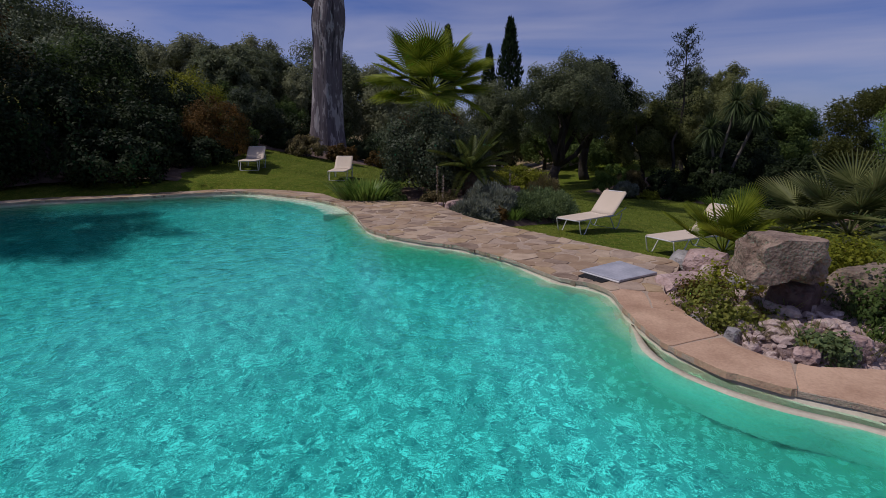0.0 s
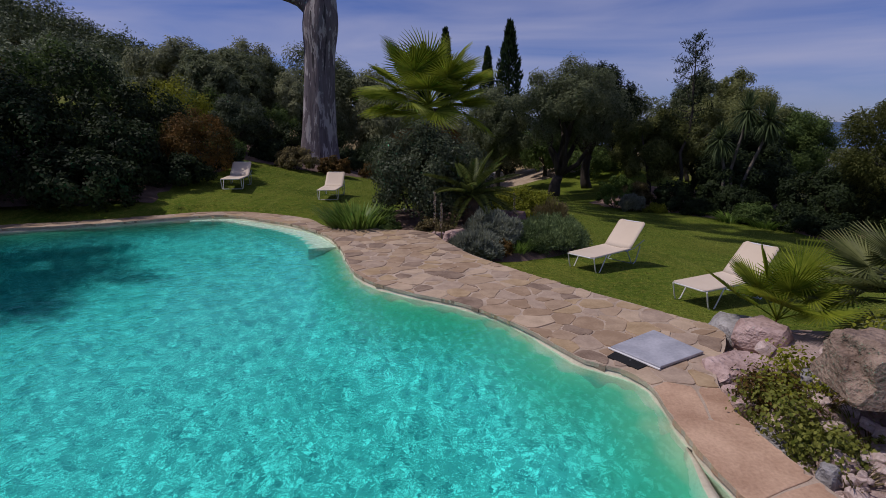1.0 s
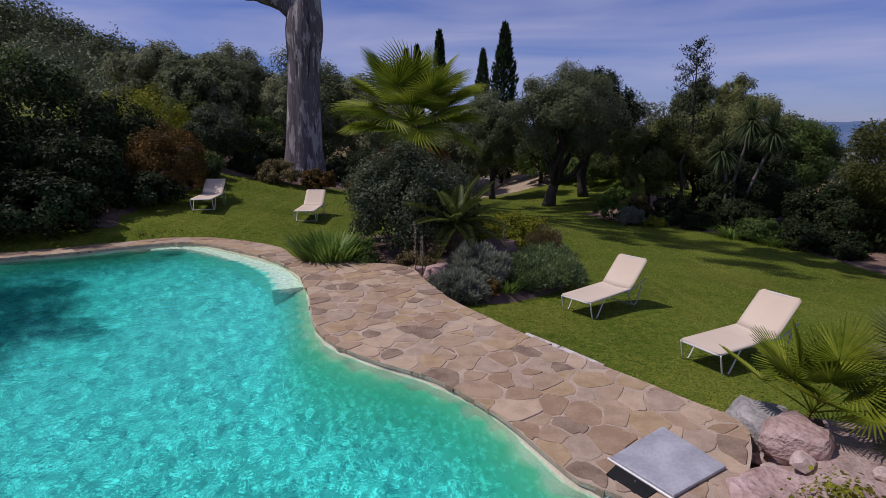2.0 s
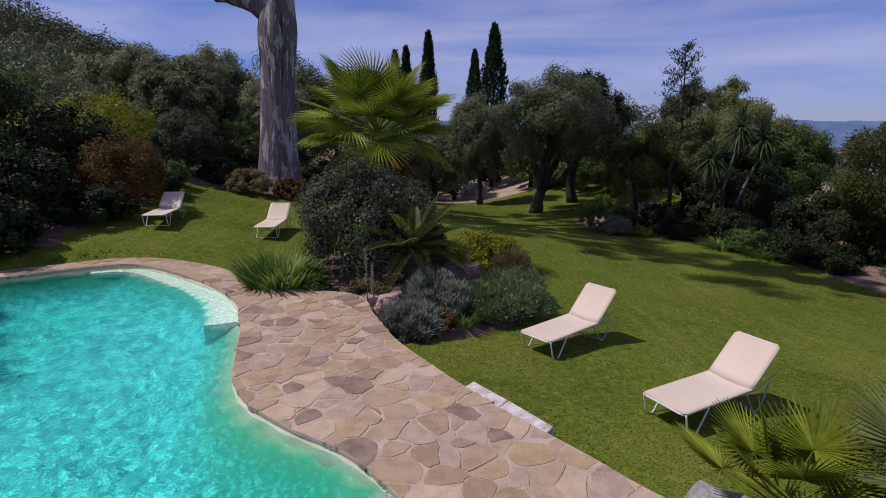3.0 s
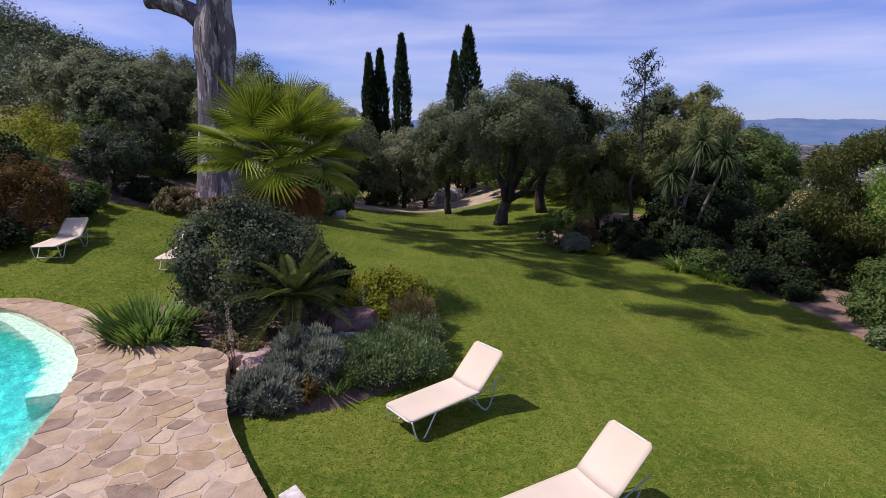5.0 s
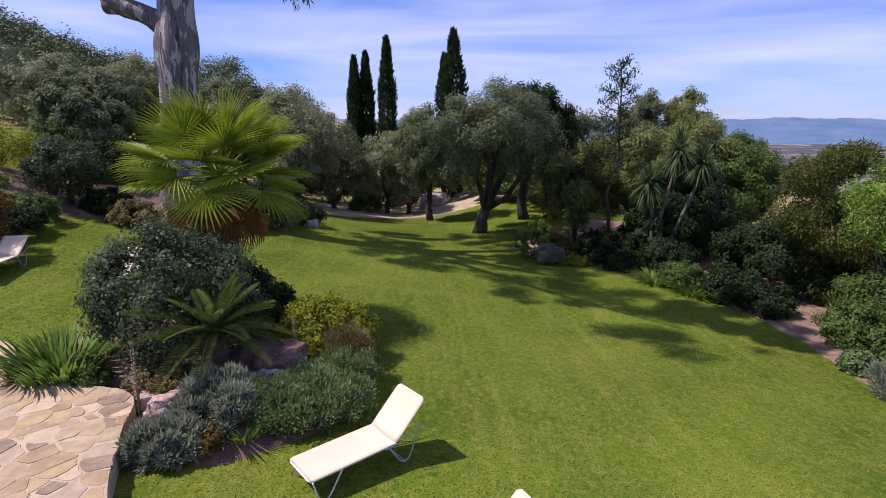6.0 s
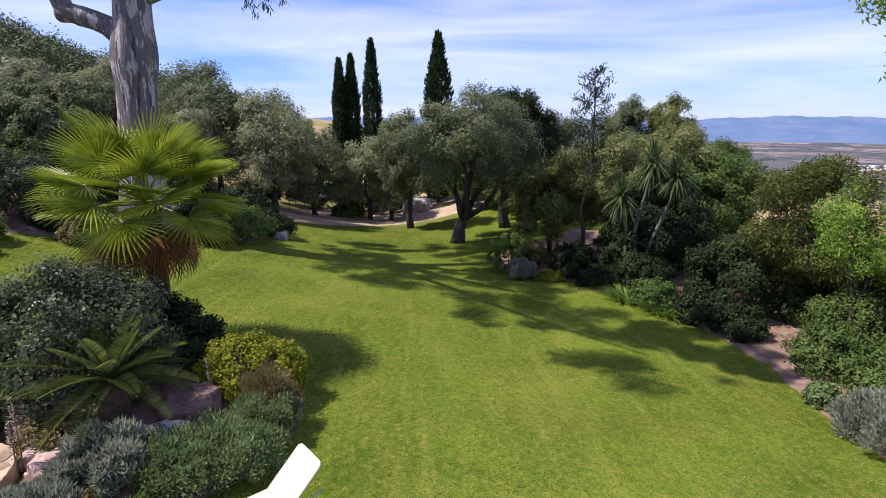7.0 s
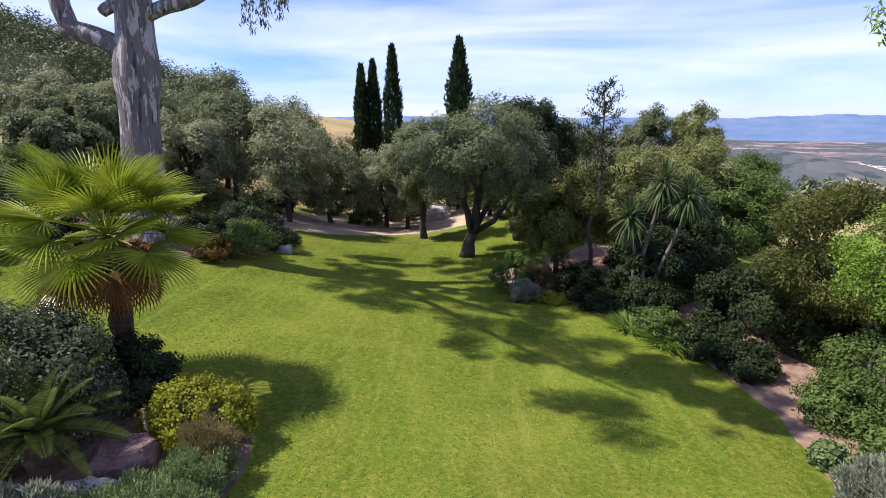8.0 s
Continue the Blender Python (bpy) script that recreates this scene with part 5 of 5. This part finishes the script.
# west side: shrubs round the gum tree and the dark screen beside the pool
shrub("bush", "round bush with rust-brown new leaves", (-8.7, 20.9), (1.15, 1.1, 1.28), 16000, RUST_LEAF, 161, (0.07, 0.045), 160, 0.12, sunk=0.0, inner=0.8)
tree("clipped_tree", "round clipped dark tree on short stems", "tree", (-9.3, 26.6), 2.6, (1.35, 1.3, 1.05), 14000, BLUE_LEAF, WOOD, 162, 0.08, 0.3, 5, 150, 0.12, (0.1, 0.06), -1)
for at, radii, lf, seed, label in (((-8.7, 22.9), (0.8, 0.8, 0.5), DARK_LEAF, 418, "low dark bush at the lawn edge"), ((-9.3, 24.3), (0.9, 0.8, 0.55), GREEN_LEAF, 419, "low green bush at the lawn edge"), ((-8.6, 19.2), (0.9, 0.8, 0.6), DARK_LEAF, 420, "low dark bush at the lawn edge"), ((-3.2, 32.4), (1.1, 1.0, 0.8), GREEN_LEAF, 416, "green bush in the bed by the lawn"), ((-4.9, 31.6), (1.2, 1.0, 0.8), DARK_LEAF, 417, "dark bush in the bed by the lawn"), ((-10.4, 30.6), (1.5, 1.3, 1.2), DARK_LEAF, 411, "dark bush behind the clipped tree"), ((-8.4, 32.6), (1.4, 1.2, 1.1), DARK_LEAF, 412, "dark bush behind the gum tree"), ((-12.6, 31.0), (1.5, 1.3, 1.2), GREEN_LEAF, 413, "green bush on the slope"), ((-7.6, 36.0), (1.6, 1.3, 1.2), DARK_LEAF, 414, "dark bush behind the gum tree"), ((-10.6, 35.6), (1.6, 1.4, 1.3), GREEN_LEAF, 415, "green bush on the slope"), ((-6.6, 25.9), (0.9, 0.7, 0.55), STRAW_LEAF, 163, "straw-green bush below the gum tree"), ((-5.0, 26.7), (0.7, 0.6, 0.5), RUST_LEAF, 164, "rusty low bush below the gum tree"), ((-8.0, 26.8), (0.9, 0.8, 0.6), DARK_LEAF, 165, "dark low bush beside the gum tree"),
                                   ((-2.6, 31), (1.3, 1.2, 0.9), GREEN_LEAF, 166, "green bush behind the palm"), ((-2.0, 33.5), (1.0, 1.0, 0.7), DARK_LEAF, 167, "low dark bush at the bed's end"), ((-3.8, 34.5), (1.6, 1.4, 1.3), DARK_LEAF, 168, "dark bush at the bed's end"), ((-11.5, 24.5), (1.4, 1.2, 1.0), GREEN_LEAF, 169, "green bush on the slope"), ((-13.0, 27.5), (1.8, 1.6, 1.4), YELLOW_LEAF, 170, "yellow-green bush on the slope"), ((-3.3, 29), (0.8, 0.8, 0.6), RUST_LEAF, 171, "rusty low bush in the bed")):
    shrub("bush", label, at, radii, 7000, lf, seed, (0.1, 0.06), 60, 0.15, 0.3, -0.4, group="west bushes")
for k, (x, y, h, rx, ry, lf) in enumerate(((-10.3, 18.6, 2.2, 1.4, 1.3, DARK_LEAF), (-10.2, 16.5, 1.5, 1.5, 1.2, DARK_LEAF), (-12.2, 17.0, 3.2, 1.8, 1.6, DARK_LEAF), (-12.2, 20.5, 3.9, 1.8, 1.7, DARK_LEAF), (-14.6, 18.5, 3.8, 2.0, 2.0, DARK_LEAF), (-14.2, 15.6, 3.2, 1.8, 1.7, DARK_LEAF), (-11.5, 23.0, 2.6, 1.5, 1.4, DARK_LEAF), (-15.5, 24.0, 3.4, 2.0, 2.0, GREEN_LEAF), (-17.5, 20.0, 5.2, 2.2, 2.2, RUST_LEAF))):
    shrub("bush", "tall dark evergreen bush beside the pool", (x, y), (rx, ry, h / 1.75), 8500, lf, 180 + k, (0.13, 0.075), 100, 0.13, 0.2, -0.7, 0.0, "pool screen bushes")
for k, (x, y, h) in enumerate(((-15.6, 11.0, 13.5), (-15.8, 6.8, 13.5), (-16, 2.5, 13), (-19.8, 16.0, 13.5), (-22.5, 20.5, 14.0))):
    tree("evergreen_tree", "dark evergreen tree shading the pool", "tree", (x, y), h, (3.0, 3.0, 4.4), 6000, DARK_LEAF, WOOD, 190 + k, 0.25, 0.25, 5, 55, 0.13, (0.3, 0.16), -0.95, "pool screen trees")


def scrub(name, label, material, seed, count, way, reach, size, leaves, blade, kept=None):
    """Many small round crowns over a stretch of hillside, in one mesh."""
    rng = np.random.default_rng(seed)
    geos = []
    while len(geos) < count:
        az, r = rng.uniform(*way), math.sqrt(rng.uniform(reach[0] ** 2, reach[1] ** 2))
        if kept and not kept(az, r):
            continue
        x, y, s = math.sin(radians(az)) * r, math.cos(radians(az)) * r, rng.uniform(*size)
        geos.append(crown(rng, leaves, (s, s, s * 0.85), 22, 0.22, blade, 0.1, 0.5, -0.6, 0, (x, y, land_at(x, y) + s * 0.6)))
    v = np.concatenate([g[0] for g in geos])
    tagged(part(name, (v, np.arange(len(v)).reshape(-1, 3)), material), label, "woodland", kind="stuff")


WOODLAND = mat("oak_leaf", (0.030, 0.046, 0.013), (0.125, 0.155, 0.050), 0.22, 3, 0.6, 0.0, 0.4, 0.0, 0.15)
GROVE = mat("grove_leaf", (0.045, 0.068, 0.024), (0.185, 0.22, 0.10), 0.22, 3, 0.6, 0.0, 0.4, 0.0, 0.2)
scrub("hill_woodland", "dark oak scrub over the upper hillside", WOODLAND, 77, 240, (-50, -17), (105, 176), (3.0, 5.6), 420, (0.62, 0.30), lambda az, r: az < -23 or r < 130 and az < -19)
scrub("olive_grove", "grey-green olives on the lower hillside", GROVE, 78, 160, (-50, -15), (56, 112), (1.8, 3.0), 400, (0.5, 0.2), lambda az, r: az < -21 or r < 75)
scrub("valley_scrub", "olive and oak scrub on the slopes towards the valley", GROVE, 79, 190, (-6, 62), (58, 330), (1.5, 2.9), 170, (0.8, 0.4))


# ---- loungers ----
def lounger(at, turn, ground_z, group="sun loungers", label="cream canvas sun lounger with a white tube frame on the lawn", back=44):
    """Foot end at the origin, lying along +x, with the backrest up."""
    t = thing("sun_lounger", label, "lounger", (*at, ground_z), turn, group=group)
    h, w, hinge, total = 0.36, 0.305, 1.33, 2.07
    bl = total - hinge
    c, s = math.cos(radians(back)), math.sin(radians(back))
    end = np.array((hinge + bl * c, 0, h + bl * s))

    def sheet(name, rows, sag):
        v, f = [], []
        for top in (0.0, -0.006):
            for p in rows:
                for j in range(9):
                    q = -1 + j / 4
                    v.append((p[0], q * (w + 0.02) * p[1], p[2] + top - sag * (1 - q * q) - 0.006 * abs(q) ** 12))
        n = len(rows) * 9
        for i in range(len(rows) - 1):
            for j in range(8):
                a = i * 9 + j
                f += [(a, a + 9, a + 10, a + 1), (n + a, n + a + 1, n + a + 10, n + a + 9)]
        m = len(rows)
        for i in range(m - 1):
            f += [(i * 9, n + i * 9, n + i * 9 + 9, i * 9 + 9), (i * 9 + 8, i * 9 + 17, n + i * 9 + 17, n + i * 9 + 8)]
        f += [tuple(range(8, -1, -1)) + tuple(n + j for j in range(9)), tuple((m - 1) * 9 + j for j in range(9)) + tuple(n + (m - 1) * 9 + j for j in range(8, -1, -1))]
        part(name, (np.array(v), f), CANVAS, t, "cream canvas", True)

    sheet("seat_canvas", [(x, 0.9 if x < 0.02 else 1.0, h + 0.027) for x in (0.0, 0.05, 0.2, 0.4, 0.6, 0.8, 1.0, 1.2, hinge)], 0.03)
    sheet("back_canvas", [(hinge + bl * c * q, 0.84 if q > 0.98 else 1.0, h + 0.03 + bl * s * q) for q in (0, 0.2, 0.4, 0.6, 0.8, 0.93, 0.995)], 0.025)
    corner = 0.06
    loop = [(hinge, -w, h), (0.0 + corner, -w, h), (0.015, -w + 0.015, h), (0.0, -w + corner, h), (0.0, w - corner, h), (0.015, w - 0.015, h), (corner, w, h), (hinge, w, h)]
    part("seat_frame", tube(loop, 0.014, 8), WHITE_TUBE, t, smooth=True)
    e2 = end * 0.92 + np.array((hinge, 0, h)) * 0.08
    loop = [(hinge, -w, h), (e2[0], -w, e2[2]), (end[0] - 0.01, -w + 0.02, end[2] - 0.01), (end[0], -w + corner, end[2]), (end[0], w - corner, end[2]), (end[0] - 0.01, w - 0.02, end[2] - 0.01), (e2[0], w, e2[2]), (hinge, w, h)]
    part("back_frame", tube(loop, 0.014, 8), WHITE_TUBE, t, smooth=True)
    for y in (-w - 0.015, w + 0.015):
        part("front_leg", tube(curve_points([(0.03, y, h), (0.10, y, 0.10), (0.16, y, 0.015), (0.24, y, 0.03), (0.32, y, 0.14), (0.46, y, h)], 0.05), 0.012, 7), WHITE_TUBE, t, smooth=True)
        part("rear_leg", tube(curve_points([(1.2, y, h), (1.4, y, 0.06), (1.48, y, 0.015), (1.56, y, 0.06), (1.7, y, h + 0.02)], 0.05), 0.012, 7), GREY_TUBE, t, "grey rear leg", True)
        part("arm", tube([(1.15, y, h - 0.02), (1.45, y, h + 0.0), (1.85, y, h + 0.14)], 0.010, 6), GREY_TUBE, t, "grey support bar", True)
    part("crossbar", tube([(0.2, -w - 0.015, 0.02), (0.2, w + 0.015, 0.02)], 0.010, 6), WHITE_TUBE, t)
    part("crossbar", tube([(1.48, -w - 0.015, 0.02), (1.48, w + 0.015, 0.02)], 0.010, 6), GREY_TUBE, t)
    return t


lounger((2.84, 12.0), 38.7, land_at(3.5, 12.5))
lounger((4.05, 9.78), 27.5, land_at(4.8, 10.2))
lounger((-6.92, 19.0), 98, land_at(-7, 19.9), back=36)
lounger((-3.8, 19.1), 91, land_at(-3.8, 20.0), back=36)


# ---- slate plate, step and paving ----
def slab_geo(corners, z0, z1, bevel=0.012):
    """A flat slab over a polygon, with a softened upper edge."""
    c = np.asarray(corners, float)
    m = c.mean(0)
    n = len(c)
    r = np.maximum(np.linalg.norm(c - m, axis=1, keepdims=True), 0.02)
    inner = m + (c - m) * (1 - bevel / r)
    v = np.concatenate([np.c_[c, np.full(n, z0)], np.c_[c, np.full(n, z1 - bevel * 0.7)], np.c_[inner, np.full(n, z1)]])
    f = [(k, (k + 1) % n, n + (k + 1) % n, n + k) for k in range(n)] + [(n + k, n + (k + 1) % n, 2 * n + (k + 1) % n, 2 * n + k) for k in range(n)] + [tuple(2 * n + k for k in range(n)), tuple(range(n))[::-1]]
    return v, f


plate = thing("slate_cover", "blue-grey slate plate over the pool's skimmer opening", "cover")
part("plate", slab_geo([(2.25, 6.5), (2.88, 6.88), (2.58, 7.52), (1.9, 7.02)], 0.015, 0.042, 0.006), SLATE, plate)
part("rod", tube([(1.88, 7.03, 0.018), (2.24, 6.48, 0.018)], 0.012, 6), WHITE_TUBE, plate)
part("rod", tube([(2.02, 6.72, 0.02), (1.95, 6.62, -0.06)], 0.008, 6), IRON, plate)
part("hinge", tube([(2.08, 6.74, 0.01), (2.03, 6.66, -0.02), (2.10, 6.64, -0.02)], 0.012, 6), IRON, plate)
step = thing("garden_step", "whitewashed stone step between paving and lawn", "step")
part("tread", slab_geo([(1.58, 10.4), (1.73, 10.58), (2.14, 10.05), (1.99, 9.87)], -0.5, -0.19, 0.012), WHITEWASH, step)
part("tread", slab_geo([(2.0, 9.86), (2.15, 10.04), (2.6, 9.42), (2.45, 9.24)], -0.5, -0.19, 0.012), WHITEWASH, step)
# solid black slab paints the shade inside the skimmer opening
part("opening", slab_geo([(1.80, 6.82), (2.02, 6.50), (2.16, 6.60), (1.94, 6.96)], -0.14, 0.0135, 0.004), OPENING_SHADE, plate, "black slab in place of the shaded skimmer opening")
skimmer_block = part("skimmer_block", slab_geo([(1.55, 6.78), (1.72, 6.62), (1.95, 6.86), (1.75, 7.03)], -0.2, -0.005), FLAG)
tagged(skimmer_block, "reddish brick block beside the skimmer opening", "block")


def paving():
    rng = np.random.default_rng(8)
    a0 = int(np.argmin(np.hypot(pool_line[:, 0] - 3.5, pool_line[:, 1] - 3.0)))
    a1 = int(np.argmin(np.hypot(pool_line[:, 0] + 11.2, pool_line[:, 1] - 14.0)))
    b0 = int(np.argmin(np.hypot(outer_line[:, 0] - 4.4, outer_line[:, 1] - 3.55)))
    b1 = int(np.argmin(np.hypot(outer_line[:, 0] + 11.5, outer_line[:, 1] - 14.6)))
    front = np.concatenate([pool_line[a0:a1], outer_line[b0:b1][::-1]])
    base = thing("paving", "crazy paving of pinkish sandstone flags round the pool", "paving", kind="structure")
    # mortar bed, with the low wall that holds it above the lawn
    n, m, dz = len(pool_line), len(outer_line), 0.004
    back = np.concatenate([pool_line[a1 - 1:], pool_line[:a0 + 1], outer_line[:b0 + 1][::-1], outer_line[b1 - 1:][::-1]])
    for poly in (front, back):
        part("mortar_bed", (np.c_[poly, np.full(len(poly), -dz)], [tuple(range(len(poly)))]), MORTAR, base)
    for line, z0, z1 in ((pool_line, -0.05, -dz), (outer_line, -0.7, -dz)):
        k = len(line)
        v = np.concatenate([np.c_[line, np.full(k, z0)], np.c_[line, np.full(k, z1)]])
        part("edge_wall", (v, [(i, (i + 1) % k, k + (i + 1) % k, k + i) for i in range(k)]), MORTAR, base)
    # flags: cells round scattered points, cut to the paving's outline
    cand = np.c_[rng.uniform(-12, 4.6, 30000), rng.uniform(3, 17.1, 30000)]
    cand = cand[inside(front, cand[:, 0], cand[:, 1])]
    pts = np.zeros((0, 2))
    for p in cand:
        big = 0.75 if p[1] < 6.0 else rng.choice((0.2, 0.3, 0.42, 0.5)) if p[1] < 14.6 else 0.38
        if not len(pts) or np.min(np.sum((pts - p) ** 2, 1)) > big * big:
            pts = np.vstack([pts, p])

    def cut(poly, p, nrm):
        out = []
        for k in range(len(poly)):
            s, e = poly[k - 1], poly[k]
            ds, de = np.dot(s - p, nrm), np.dot(e - p, nrm)
            if (ds <= 0) != (de <= 0):
                out.append(s + (e - s) * ds / (ds - de))
            if de <= 0:
                out.append(e)
        return out

    heft = rng.uniform(-0.016, 0.016, len(pts))
    for p in pts:
        near = np.argsort(np.hypot(*(pts - p).T))[1:16]
        cell = list(front)
        own = heft[int(np.argmin(np.sum((pts - p) ** 2, 1)))]
        for i in near:
            q = pts[i]
            cell = cut(cell, (p + q) / 2 + (q - p) * (own - heft[i]) / max(np.sum((q - p) ** 2), 0.02), q - p)
            if len(cell) < 3:
                break
        if len(cell) < 3:
            continue
        c = np.array(cell)
        keep = [k for k in range(len(c)) if np.hypot(*(c[k] - c[k - 1])) > 0.03]
        c = c[keep]
        if len(c) < 3 or np.hypot(*(c - p).T).max() > 1.3:
            continue
        mid = c.mean(0)
        r = np.maximum(np.hypot(*(c - mid).T)[:, None], 0.05)
        c = mid + (c - mid) * (1 - (rng.uniform(0.03, 0.05) if rng.random() < 0.2 and p[1] > 6 else rng.uniform(0.005, 0.016) if p[1] > 6 else 0.004) / r) + rng.normal(size=2) * 0.008
        c = c + rng.normal(size=c.shape) * 0.011
        q = np.roll(c, -1, 0)
        c = np.stack([c * 0.9 + q * 0.1, (c + q) / 2 + rng.normal(size=c.shape) * 0.012, c * 0.1 + q * 0.9], 1).reshape(-1, 2)
        top = rng.uniform(-0.001, 0.007)
        fv, ff = slab_geo(c, -0.055, top, 0.005)
        tilt = rng.normal(size=2) * 0.012
        fv[len(c):, 2] += np.clip((fv[len(c):, :2] - mid) @ tilt, -0.006, 0.006)
        part("flag", (fv, ff), SAND_PATH if p[1] < 6.3 else FLAG, base)


paving()


def grass():
    """Short blades over the lawn."""
    rng = np.random.default_rng(3)
    n = 170000
    y = 7.5 + 38 * rng.random(n) ** 1.6
    x = rng.uniform(-9, 16, n)
    ok = ~inside(outer_line, x, y) & ~inside(np.array(BED), x, y)
    edge = np.interp(-y, [-q[1] for q in RIGHT_EDGE], [q[0] for q in RIGHT_EDGE])
    ok &= (x < edge) & (x > -8 - 0.1 * (y - 18) + 2.5 * smooth(22, 32, y))
    x, y = x[ok], y[ok]
    m = len(x)
    a = rng.uniform(0, 2 * math.pi, m)
    h = rng.uniform(0.010, 0.026, m) * (1 + y / 40)
    w = 0.007 * (1 + y / 16)
    z = land(x, y) - 0.004
    root = np.c_[x, y, z]
    side = np.c_[np.cos(a), np.sin(a), np.zeros(m)] * w[:, None]
    tip = root + np.c_[rng.normal(size=m) * 0.05, rng.normal(size=m) * 0.05, h]
    v = np.stack([root - side, root + side, tip], 1).reshape(-1, 3)
    tagged(part("lawn_grass", (v, np.arange(3 * m).reshape(m, 3)), BLADE), "short mown grass blades of the lawn", "grass", kind="stuff")


BLADE = leaf("grass_blade", (0.075, 0.115, 0.014), (0.30, 0.34, 0.065), 0.7, 0.4, 0.4, 0.4)
grass()


def far_town():
    rng = np.random.default_rng(17)
    geos = []
    for _ in range(90):
        az, r = radians(rng.normal(37.5, 2.6)), rng.normal(1640, 110)
        x, y = math.sin(az) * r, math.cos(az) * r
        w, d, h = rng.uniform(4, 11, 3)
        h *= 0.5
        geos.append(slab_geo([(x - w, y - d), (x + w, y - d), (x + w, y + d), (x - w, y + d)], land_at(x, y) - 2, land_at(x, y) + h, 0.5))
    tagged(part("far_town", merge(geos), WHITEWASH), "small pale town far down in the valley", "town", kind="stuff")


far_town()
